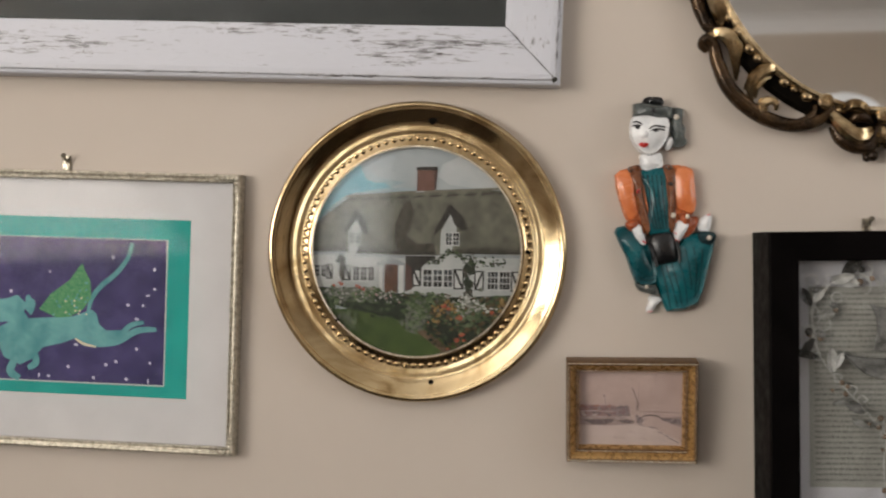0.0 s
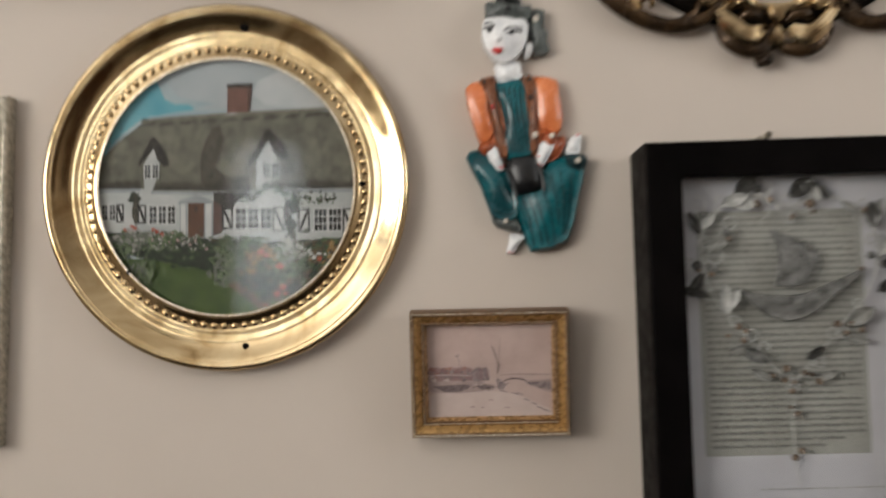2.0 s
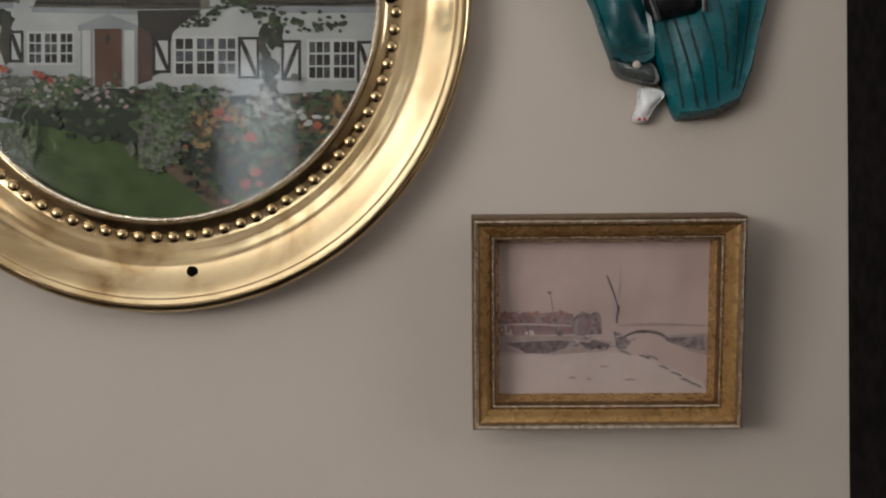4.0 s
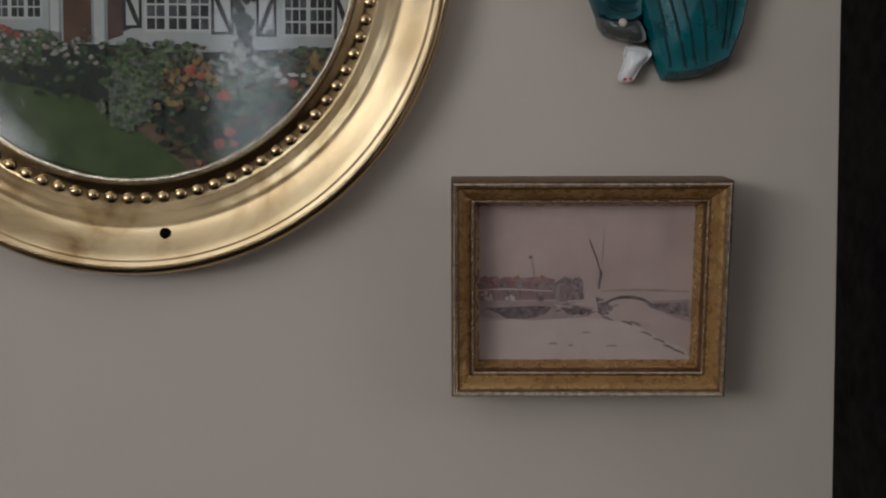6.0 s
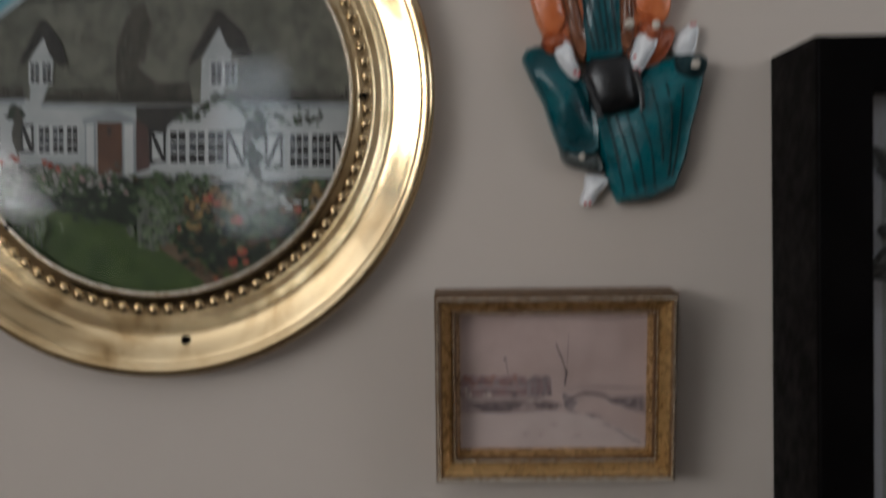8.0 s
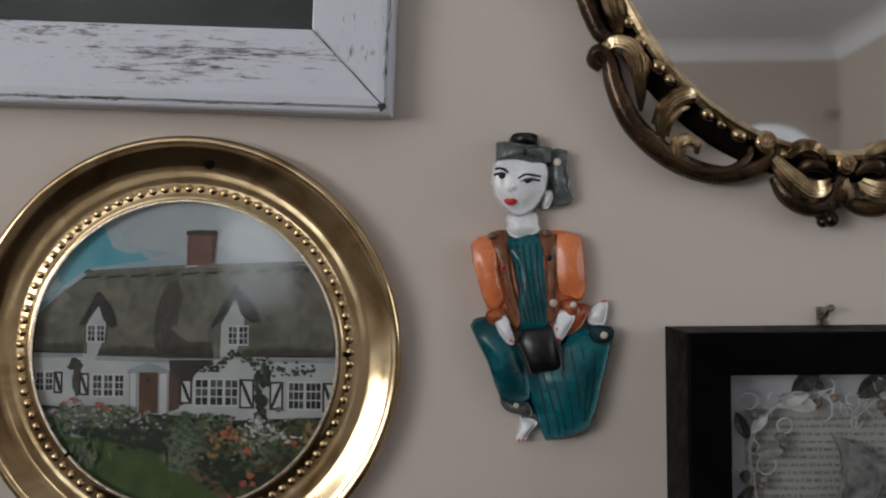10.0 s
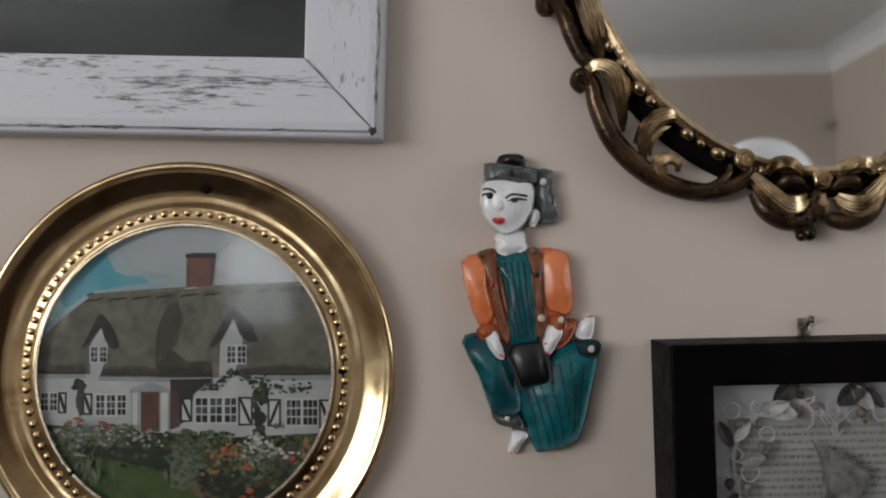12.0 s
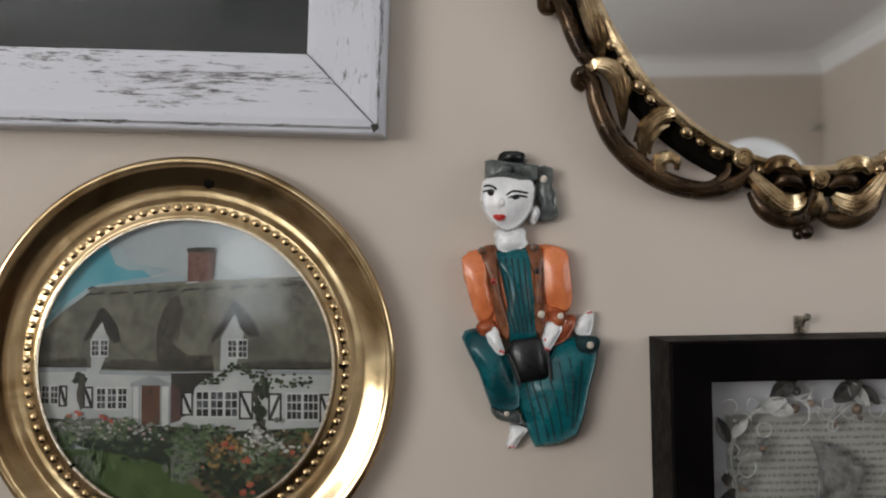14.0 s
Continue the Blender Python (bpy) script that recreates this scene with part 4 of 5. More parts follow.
# ---- small gold frame with a pale river print ----
def small_frame():
    random.seed(8)
    w, h = 0.1008, 0.0800
    lean = 5.8
    t = thing("framed_picture", "small moulded gold frame with a pale watercolour river print", "picture frame",
              on_wall(0.0497, 1.4714, -0.3, lean) @ pose(0, h / 2, 0.0008), "framed pictures")
    # third value: 0 gold, 1 shaded hollow colour, 2 bright bead crest
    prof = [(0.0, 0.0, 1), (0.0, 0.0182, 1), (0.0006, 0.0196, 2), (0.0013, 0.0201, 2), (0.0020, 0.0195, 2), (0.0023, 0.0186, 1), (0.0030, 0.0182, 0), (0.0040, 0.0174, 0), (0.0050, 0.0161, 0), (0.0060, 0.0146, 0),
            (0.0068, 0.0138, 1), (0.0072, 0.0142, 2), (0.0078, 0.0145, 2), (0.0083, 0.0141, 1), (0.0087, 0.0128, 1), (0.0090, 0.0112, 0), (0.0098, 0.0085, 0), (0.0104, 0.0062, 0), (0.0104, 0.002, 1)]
    for i, (a, b, inw) in enumerate(frame_rails(w, h)):
        bm = bmesh.new()
        rail(bm, a, b, inw, prof)
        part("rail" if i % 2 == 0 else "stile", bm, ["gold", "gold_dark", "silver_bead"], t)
    bm = bmesh.new()
    box(bm, -w / 2 + 0.003, w / 2 - 0.003, -h / 2 + 0.003, h / 2 - 0.003, 0.0003, 0.0038)
    part("backing", bm, "brown", t, smooth=False)
    # a cork stop behind the top edge keeps it leaning
    bm = bmesh.new()
    box(bm, -0.006, 0.006, h / 2 - 0.012, h / 2 - 0.004, -0.0078, 0.0006)
    part("spacer", bm, "brown", t, smooth=False)
    s = Sheet(0.0048)

    def q(*pts):
        return [((136 + (x - 150) * 1.095 - 507) / 8850, (386 - y) / 8850) for x, y in pts]

    s.rect("paper_pink", -w / 2 + 0.0085, -h / 2 + 0.0085, w / 2 - 0.0085, h / 2 - 0.0085)
    s.add("wash_light", q((150, 520), (300, 505), (480, 500), (620, 520), (800, 610), (815, 652), (150, 652)))
    s.add("wash_mauve", q((150, 385), (200, 372), (330, 365), (360, 362), (395, 372), (405, 440), (150, 446)))
    for _ in range(46):
        x = random.uniform(152, 390)
        s.blob(random.choice(["wash_red", "wash_red", "wash_mauve", "wash_grey"]), *q((x, random.uniform(372, 405)))[0], 0.0016, 0.0014, 7, 0.5)
    for _ in range(16):
        s.blob(random.choice(["wash_grey", "wash_mauve", "wash_light"]), *q((random.uniform(155, 400), random.uniform(410, 442)))[0], 0.002, 0.0012, 7, 0.5)
    s.add("wash_grey", q((395, 385), (425, 362), (450, 372), (470, 362), (482, 380), (485, 440), (400, 446)))
    for _ in range(14):
        x = random.uniform(400, 480)
        s.line(random.choice(["wash_grey", "wash_mauve", "wash_grey"]), q((x, random.uniform(365, 390)), (x + 6, 410), (x - 3, random.uniform(425, 445))), 0.0008)
    for _ in range(40):
        x = random.uniform(152, 390)
        s.line(random.choice(["wash_dark", "wash_red", "wash_grey", "wash_mauve"]), q((x, random.uniform(400, 428)), (x + random.uniform(-2, 4), random.uniform(425, 444))), 0.0004)
    s.add("wash_haze", q((150, 446), (400, 446), (520, 470), (500, 500), (330, 512), (150, 500)))
    s.add("wash_haze", q((690, 446), (806, 440), (815, 520), (740, 496)))
    s.line("wash_light", q((150, 410), (250, 405), (390, 412)), 0.0006)
    s.add("wash_dark", q((185, 470), (260, 466), (350, 462), (388, 468), (370, 490), (320, 504), (250, 506), (225, 490)))
    s.line("wash_dark", q((190, 472), (280, 470), (380, 466)), 0.0007)
    s.line("wash_dark", q((240, 500), (300, 505), (345, 498)), 0.0005)
    s.add("wash_dark", q((415, 470), (460, 462), (510, 478), (500, 494), (440, 494)))
    s.add("wash_grey", q((520, 430), (545, 440), (575, 470), (560, 492), (530, 490)))
    for _ in range(24):
        x, y = random.uniform(390, 570), random.uniform(446, 500)
        s.line(random.choice(["wash_dark", "wash_light", "wash_grey"]), q((x, y), (x + random.uniform(8, 24), y + random.uniform(-6, 6))), 0.0004)
    s.line("wash_dark", q((530, 404), (531, 380), (535, 356), (534, 340)), 0.0010)
    s.line("wash_dark", q((533, 346), (520, 300), (506, 262), (498, 238)), 0.0006)
    s.line("wash_haze", q((536, 330), (540, 260), (541, 200)), 0.0005)
    s.blob("wash_grey", *q((322, 297))[0], 0.0009, 0.0007)
    s.line("wash_grey", q((325, 305), (330, 340), (334, 370)), 0.0003)
    s.line("wash_dark", q((553, 452), (585, 436), (630, 433), (670, 444), (692, 462)), 0.0012)
    s.add("wash_grey", q((665, 446), (700, 455), (800, 450), (806, 500), (740, 488), (690, 470)))
    s.line("wash_haze", q((540, 412), (640, 408), (806, 414)), 0.0010)
    for x, y in [(540, 500), (600, 515), (625, 517), (660, 552), (700, 575), (730, 598), (762, 615)]:
        s.line("wash_grey", q((x, y), (x + 18, y + 4), (x + 34, y + 14)), 0.0008)
    for x, y, l in [(380, 594, 26), (440, 600, 14), (555, 602, 34), (480, 556, 26), (150, 525, 8)]:
        s.line("wash_mauve", q((x, y), (x + l / 2, y - 3), (x + l, y)), 0.0006)
    s.end(t, "faded pink watercolour of boats, buildings and a bridge")
    bm = bmesh.new()
    rect(bm, -w / 2 + 0.0084, -h / 2 + 0.0084, w / 2 - 0.0084, h / 2 - 0.0084, 0.0058)
    part("pane", bm, "glass", t, smooth=False).visible_shadow = False


small_frame()


# ---- black box frame with a wire heart ----
def leaf(bm, x, y, z, length, width, turn, mi=0, curl=0.3):
    """A small cupped tin leaf with a mid rib."""
    m = pose(x, y, z, 0, 0, turn)
    rows = []
    for i in range(7):
        s = i / 6
        k = width / 2 * math.sin(math.pi * min(1, s * 0.9 + 0.06)) ** 0.8
        rows.append([bm.verts.new(m @ Vector((s * length, v * k, curl * width * (abs(v) ** 1.5 + 0.5 * s * s)))) for v in (-1, -0.5, 0, 0.5, 1)])
    for a, b in zip(rows, rows[1:]):
        for k in range(4):
            bm.faces.new((a[k], a[k + 1], b[k + 1], b[k])).material_index = mi


def box_frame():
    random.seed(21)
    w, h, r, deep = 0.1815, 0.2436, 0.0215, 0.055
    t = thing("shadow_box", "deep black box frame holding a wire heart on a book page", "picture frame",
              on_wall(0.2375, 1.527, 0.1) @ pose(0, 0, 0.001), "framed pictures")
    prof = [(0.0, 0.0), (0.0, deep - 0.0012), (0.0004, deep - 0.0004), (0.0012, deep), (r - 0.0008, deep), (r, deep - 0.0008), (r, deep - 0.006), (r - 0.002, deep - 0.006), (r - 0.002, 0.004)]
    for i, (a, b, inw) in enumerate(frame_rails(w, h)):
        bm = bmesh.new()
        rail(bm, a, b, inw, prof)
        part("rail" if i % 2 == 0 else "stile", bm, "black", t, smooth=False)
    a, b = w / 2 - r, h / 2 - r
    s = Sheet(0.032)
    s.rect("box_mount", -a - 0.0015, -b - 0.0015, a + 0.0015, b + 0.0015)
    s.rect("page", -a + 0.0125, -b + 0.0295, a - 0.0245, b - 0.020)
    y = b - 0.026
    while y > -b + 0.033:
        x, end = -a + 0.0165, a - 0.0285 - (random.random() < 0.15) * random.uniform(0.01, 0.04)
        while x < end:
            l = min(random.uniform(0.0012, 0.0052), end - x)
            s.rect("type", x, y, x + l, y + random.choice((0.0014, 0.0017, 0.0019)))
            x += l + 0.0008
        y -= 0.0040
    # faint pencilled line under the page
    x = -a + 0.045
    while x < a - 0.012:
        l = random.uniform(0.002, 0.006)
        s.rect("page", x, -b + 0.0088, x + l, -b + 0.0094)
        x += l + 0.0016
    s.end(t, "white card coloured for the box's shade, with a yellowed book page, its type unreadable")

    def hp(u, v):
        """Places in the box: u to the right and v down from the opening's corner, as shares of its width."""
        return (-a + u * 2 * a, b - v * 2 * a)

    heart = [(0.48, 0.16), (0.42, 0.10), (0.31, 0.08), (0.19, 0.13), (0.11, 0.25), (0.10, 0.40), (0.15, 0.53), (0.24, 0.66), (0.35, 0.78), (0.47, 0.90),
             (0.58, 0.80), (0.70, 0.67), (0.80, 0.55), (0.87, 0.42), (0.87, 0.28), (0.80, 0.16), (0.68, 0.09), (0.56, 0.10)]
    bm = bmesh.new()
    tube(bm, curve([(*hp(*p), 0.0375, 0.0006 if p[1] < 0.5 else 0.00035) for p in heart], 5, True), 6, 0, True)
    tube(bm, curve([(*hp(u + 0.012 * math.sin(9 * i), v + 0.01 * math.cos(7 * i)), 0.0385 + 0.001 * math.sin(5 * i), 0.00045 if v < 0.5 else 0.00025) for i, (u, v) in enumerate(heart)], 5, True), 6, 0, True)
    tube(bm, curve([(*hp(u, v), 0.0365, 0.0005) for u, v in [(0.47, 0.86), (0.48, 0.98), (0.47, 1.10), (0.48, 1.26), (0.49, 1.36)]], 5), 6)
    for i in range(16):
        u, v = heart[i]
        g = random.uniform(0, 6)
        loop = [(0.0, 0.0), (0.03 * math.cos(g), 0.03 * math.sin(g)), (0.055 * math.cos(g + 0.7), 0.055 * math.sin(g + 0.7)), (0.04 * math.cos(g + 1.5), 0.04 * math.sin(g + 1.5)), (0.02 * math.cos(g + 1.2), 0.02 * math.sin(g + 1.2))]
        tube(bm, curve([(*hp(u + p, v + k), 0.0388, 0.00045) for p, k in loop], 4), 5)
    heart_wire = part("wire_heart", bm, "wire", t, "twisted silver wire heart with curled tendrils")
    leaves = [(0.10, 0.42, 235, 0.5), (0.12, 0.52, 165, 0.4), (0.72, 0.12, -35, 0.4),
              (0.87, 0.22, 80, 0.45), (0.87, 0.50, 20, 0.45), (0.30, 0.75, 190, 0.42), (0.70, 0.72, -10, 0.45), (0.62, 0.76, -150, 0.4), (0.38, 0.90, 150, 0.4), (0.58, 0.90, 20, 0.4)]
    for i, (u, v, g, k) in enumerate(leaves):
        bm = bmesh.new()
        leaf(bm, *hp(u, v), 0.0385, 0.034 * k, 0.014 * k, g)
        part("tin_leaf", bm, "tin_dark" if i % 3 == 1 or i == 0 else "tin_leaf", heart_wire)
    # broad bright and dark leaves about the lobes, wire rings, and glassy beads in wire cages
    for u, v, ln, wd, g, key in [(0.25, 0.075, 0.017, 0.010, 40, "tin_dark"), (0.21, 0.09, 0.018, 0.0095, -18, "wire"), (0.49, 0.09, 0.018, 0.011, 38, "tin_dark"), (0.55, 0.02, 0.016, 0.008, -52, "wire"), (0.60, 0.03, 0.014, 0.006, -50, "tin_dark"),
                                 (0.085, 0.245, 0.015, 0.007, 115, "tin_dark"), (0.10, 0.22, 0.012, 0.006, 50, "wire"), (0.115, 0.30, 0.013, 0.0085, 10, "tin_leaf"), (0.10, 0.52, 0.015, 0.006, 160, "tin_dark"), (0.20, 0.60, 0.018, 0.008, 95, "wire"),
                                 (0.86, 0.24, 0.016, 0.009, 100, "tin_dark"), (0.88, 0.36, 0.014, 0.007, 60, "wire"), (0.86, 0.52, 0.016, 0.007, 25, "tin_dark"), (0.72, 0.66, 0.018, 0.010, 30, "tin_leaf"), (0.26, 0.76, 0.016, 0.008, -30, "tin_body")]:
        bm = bmesh.new()
        leaf(bm, *hp(u, v), 0.0392, ln, wd, g)
        part("tin_leaf", bm, key, heart_wire)
    for u, v, r in [(0.378, 0.055, 0.034), (0.477, 0.105, 0.024), (0.49, 0.19, 0.02), (0.156, 0.345, 0.034), (0.225, 0.20, 0.028), (0.095, 0.108, 0.03), (0.555, 0.13, 0.03), (0.66, 0.13, 0.028), (0.86, 0.30, 0.03), (0.80, 0.20, 0.028), (0.30, 0.70, 0.026), (0.66, 0.70, 0.026)]:
        bm = bmesh.new()
        x, y = hp(u, v)
        tube(bm, [(x + r * 2 * a * math.cos(k), y + r * 2 * a * math.sin(k), 0.0392 + 0.0006 * math.sin(2 * k), 0.0004) for k in np.linspace(0, 2 * math.pi, 20, endpoint=False)], 6, 0, True)
        part("wire_ring", bm, "wire", heart_wire)
    for u, v, r, key in [(0.345, 0.118, 0.0027, "berry"), (0.354, 0.052, 0.0025, "tin_dark"), (0.115, 0.16, 0.0026, "tin_body"), (0.208, 0.241, 0.0028, "tin_body"), (0.076, 0.383, 0.003, "tin_dark"), (0.142, 0.40, 0.0028, "tin_body"), (0.585, 0.125, 0.003, "berry"), (0.90, 0.40, 0.0028, "tin_dark"), (0.84, 0.36, 0.0026, "tin_body")]:
        bm = bmesh.new()
        ball(bm, *hp(u, v), 0.0392, r, seg=14)
        part("glass_bead", bm, key, heart_wire)
    for u0, v0, u1, v1 in [(0.076, 0.383, 0.015, 0.345), (0.076, 0.383, 0.06, 0.35), (0.477, 0.15, 0.50, 0.115), (0.477, 0.15, 0.45, 0.13), (0.477, 0.15, 0.485, 0.21), (0.156, 0.13, 0.175, 0.165), (0.385, 0.09, 0.40, 0.15), (0.40, 0.15, 0.375, 0.185)]:
        bm = bmesh.new()
        tube(bm, curve([(*hp(u0, v0), 0.0392, 0.0005), (*hp((u0 + u1) / 2 + 0.008, (v0 + v1) / 2), 0.0396, 0.0005), (*hp(u1, v1), 0.0390, 0.0004)], 4), 6)
        part("wire_tendril", bm, "wire", heart_wire)
    # a tin bird on the wire: boat-shaped body with a drawn-out tail, and a fan of a wing with a torn edge
    bm = bmesh.new()
    body = [(0.235, 0.485), (0.30, 0.515), (0.38, 0.525), (0.47, 0.53), (0.55, 0.52), (0.64, 0.485), (0.74, 0.445), (0.80, 0.42), (0.77, 0.455), (0.68, 0.525), (0.60, 0.595), (0.53, 0.63), (0.46, 0.64), (0.38, 0.62), (0.31, 0.565)]
    pillow(bm, [hp(*p) for p in body], 0.038, 0.0435, 0, 1, centre=hp(0.47, 0.575))
    bird = part("tin_bird", bm, "tin_body", t, "grey tin bird with a torn fan wing")
    bm = bmesh.new()
    fan = [(0.395, 0.235), (0.44, 0.25), (0.475, 0.27), (0.49, 0.262), (0.525, 0.30), (0.55, 0.288), (0.565, 0.335), (0.60, 0.33), (0.605, 0.375), (0.575, 0.425), (0.555, 0.475), (0.49, 0.49), (0.41, 0.485), (0.425, 0.42), (0.43, 0.35), (0.42, 0.29)]
    pillow(bm, [hp(*p) for p in fan], 0.0395, 0.0425, 0, 0, centre=hp(0.50, 0.42))
    for u in (0.44, 0.475, 0.51, 0.545):
        tube(bm, curve([(*hp(0.44 + (u - 0.44) * 0.5, 0.47), 0.0418, 0.0004), (*hp(u - 0.005, 0.40), 0.0424, 0.0005), (*hp(u, 0.32), 0.0412, 0.0003)], 4), 5)
    part("wing", bm, "tin_body", bird)
    bm = bmesh.new()
    leaf(bm, *hp(0.25, 0.49), 0.0405, 0.013, 0.005, -112)
    part("bright_leaf", bm, "wire", heart_wire, "bright silver leaf")
    bm = bmesh.new()
    leaf(bm, *hp(0.19, 0.12), 0.040, 0.017, 0.008, 20)
    part("bright_leaf", bm, "wire", heart_wire, "bright silver leaf")
    for u, v in [(0.08, 0.40), (0.14, 0.42), (0.22, 0.27), (0.83, 0.16), (0.80, 0.42), (0.92, 0.40), (0.25, 0.66), (0.20, 0.70), (0.27, 0.72), (0.72, 0.70), (0.79, 0.69), (0.68, 0.66), (0.45, 0.85), (0.39, 0.88), (0.53, 0.87), (0.59, 0.91), (0.47, 0.95), (0.41, 0.10), (0.60, 0.16), (0.50, 0.18), (0.46, 1.02), (0.50, 1.21), (0.48, 0.91), (0.44, 0.90), (0.56, 0.88), (0.49, 1.05), (0.47, 1.24), (0.28, 0.68), (0.74, 0.66)]:
        bm = bmesh.new()
        ball(bm, *hp(u, v), 0.0385, random.uniform(0.0013, 0.0024), seg=10)
        part("berry_bead", bm, "berry", heart_wire)
    bm = bmesh.new()
    rect(bm, -a - 0.001, -b - 0.001, a + 0.001, b + 0.001, deep - 0.0063)
    part("pane", bm, "dusty", t, smooth=False).visible_shadow = False


box_frame()


# ---- ornate oval mirror ----
def mirror():
    random.seed(4)
    cx, cz, A, B = 0.2385, 1.936, 0.14, 0.1885
    t = thing("oval_mirror", "oval mirror in a pierced and scrolled antique gilt frame", "mirror", on_wall(0.2455, 1.9335, -1.1))

    def e(g, d=0.0):
        """A point d outside the oval, at the angle g from straight down, clockwise."""
        n = Vector((-math.sin(g) / A, -math.cos(g) / B)).normalized()
        return (-A * math.sin(g) + n.x * d, -B * math.cos(g) + n.y * d)

    bm = bmesh.new()
    poly(bm, [e(2 * math.pi * i / 96, 0.003) for i in range(96)], 0.0105)
    part("mirror_glass", bm, "mirror", t, "clear silvered mirror glass", smooth=False)
    bm = bmesh.new()
    tube(bm, [(*e(2 * math.pi * i / 96, 0.004), 0.013, 0.0034) for i in range(96)], 8, 0, True)
    inner = part("inner_rail", bm, "antique", t)
    # backing ring, seen between the carvings; its near-black colour paints the recess shade
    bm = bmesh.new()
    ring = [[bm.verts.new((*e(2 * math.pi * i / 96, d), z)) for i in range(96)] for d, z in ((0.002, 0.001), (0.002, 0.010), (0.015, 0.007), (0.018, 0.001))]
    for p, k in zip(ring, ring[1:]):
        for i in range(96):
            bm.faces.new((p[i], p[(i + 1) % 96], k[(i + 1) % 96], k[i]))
    part("backing_ring", bm, "hollow", t, "ring behind the carving, coloured near-black as recess shade")

    def pl(x, y):
        """From the carving's drawing to the oval's middle."""
        u, v = 0.0782 + x / 5401, 1.8395 - y / 5401
        return (0.0285 + (u - 0.0285) * 1.016 - cx, 1.6945 + (v - 1.6945) * 1.016 - cz)

    def quarter(sx, sy):
        def g(x, y, z, r):
            u, v = pl(x, y)
            return (u * sx, v * sy, z, r)

        def run(name, pts, mi, per=6, flat=1.0, seg=10):
            bm = bmesh.new()
            if mi == "antique":
                pts, seg = [(x, y, z, r * 1.08) for x, y, z, r in pts], 6
            tube(bm, curve([g(*p) for p in pts], per), seg, 0, False, flat)
            # raised crest and one side vein of the carving
            if mi == "antique" and len(pts) > 4:
                for side, lift, thick in ((0.12, 0.80 * flat, 0.22), (-0.62, 0.36 * flat, 0.26)):
                    vein = []
                    for (x0, y0, *_), (x, y, z, r), (x1, y1, *_) in zip([pts[0]] + pts[:-1], pts, pts[1:] + [pts[-1]]):
                        d = math.hypot(x1 - x0, y1 - y0) or 1.0
                        vein.append((x - (y1 - y0) / d * side * r * 5401, y + (x1 - x0) / d * side * r * 5401, z + r * lift, r * thick + 0.0001))
                    tube(bm, curve([g(*p) for p in vein], per), 6)
            elif name == "scroll":
                tube(bm, curve([g(x, y, z + r * 0.8, r * 0.34) for x, y, z, r in pts], per), 6)
            part(name, bm, mi, t)

        # great C-scroll, its returning curl and the bud at its end
        run("scroll", [(150, 262, 0.008, 0.004), (128, 246, 0.010, 0.0042), (140, 224, 0.013, 0.0042), (172, 250, 0.011, 0.0048), (190, 320, 0.010, 0.0056), (235, 420, 0.010, 0.0062), (310, 500, 0.010, 0.0064), (400, 556, 0.010, 0.006),
                       (500, 580, 0.010, 0.0054), (585, 566, 0.011, 0.0046), (640, 530, 0.012, 0.0036), (650, 500, 0.013, 0.003)], "bronze")
        run("curl", [(385, 540, 0.012, 0.003), (440, 572, 0.013, 0.0036), (520, 570, 0.013, 0.0032), (575, 530, 0.012, 0.0024), (585, 500, 0.011, 0.0018)], "bronze")
        run("curl", [(372, 522, 0.012, 0.0045), (372, 492, 0.014, 0.0040), (400, 482, 0.016, 0.0034), (422, 496, 0.016, 0.0024), (424, 520, 0.014, 0.0014)], "antique")
        # acanthus leaves
        run("acanthus_leaf", [(150, 232, 0.012, 0.002), (176, 205, 0.015, 0.0042), (220, 214, 0.017, 0.0052), (246, 250, 0.017, 0.0052), (258, 310, 0.015, 0.0038), (264, 362, 0.012, 0.0024), (266, 396, 0.010, 0.0008)], "antique", 6, 0.75)
        run("acanthus_leaf", [(252, 226, 0.014, 0.0015), (272, 250, 0.016, 0.0026), (274, 290, 0.015, 0.0022), (262, 340, 0.012, 0.0008)], "antique", 5, 0.8)
        run("acanthus_leaf", [(332, 480, 0.010, 0.0012), (322, 440, 0.014, 0.0034), (330, 395, 0.016, 0.0048), (366, 362, 0.017, 0.0050), (404, 352, 0.016, 0.0036), (432, 362, 0.013, 0.0014)], "antique", 6, 0.75)
        run("acanthus_leaf", [(300, 432, 0.010, 0.001), (318, 392, 0.014, 0.0022), (350, 362, 0.015, 0.0022), (380, 344, 0.013, 0.0008)], "antique", 5, 0.8)
        run("acanthus_leaf", [(345, 470, 0.011, 0.0008), (348, 430, 0.014, 0.0018), (372, 398, 0.015, 0.0022), (404, 384, 0.013, 0.0008)], "antique", 5, 0.8)
        # upper scroll with its long leaf
        run("scroll", [(52, 20, 0.008, 0.004), (30, 20, 0.010, 0.0045), (28, -10, 0.013, 0.0042), (58, -6, 0.013, 0.0045), (92, 40, 0.011, 0.0052), (120, 110, 0.010, 0.0054), (150, 170, 0.010, 0.005), (185, 196, 0.011, 0.004), (205, 180, 0.012, 0.0028)], "bronze")
        run("acanthus_leaf", [(130, -60, 0.012, 0.003), (146, -10, 0.015, 0.005), (165, 50, 0.017, 0.0056), (182, 110, 0.016, 0.0048), (196, 160, 0.013, 0.0030), (205, 188, 0.010, 0.0008)], "antique", 6, 0.75)
        run("acanthus_leaf", [(160, 10, 0.014, 0.001), (188, 60, 0.016, 0.0028), (208, 110, 0.015, 0.0026), (206, 160, 0.012, 0.001)], "antique", 5, 0.8)
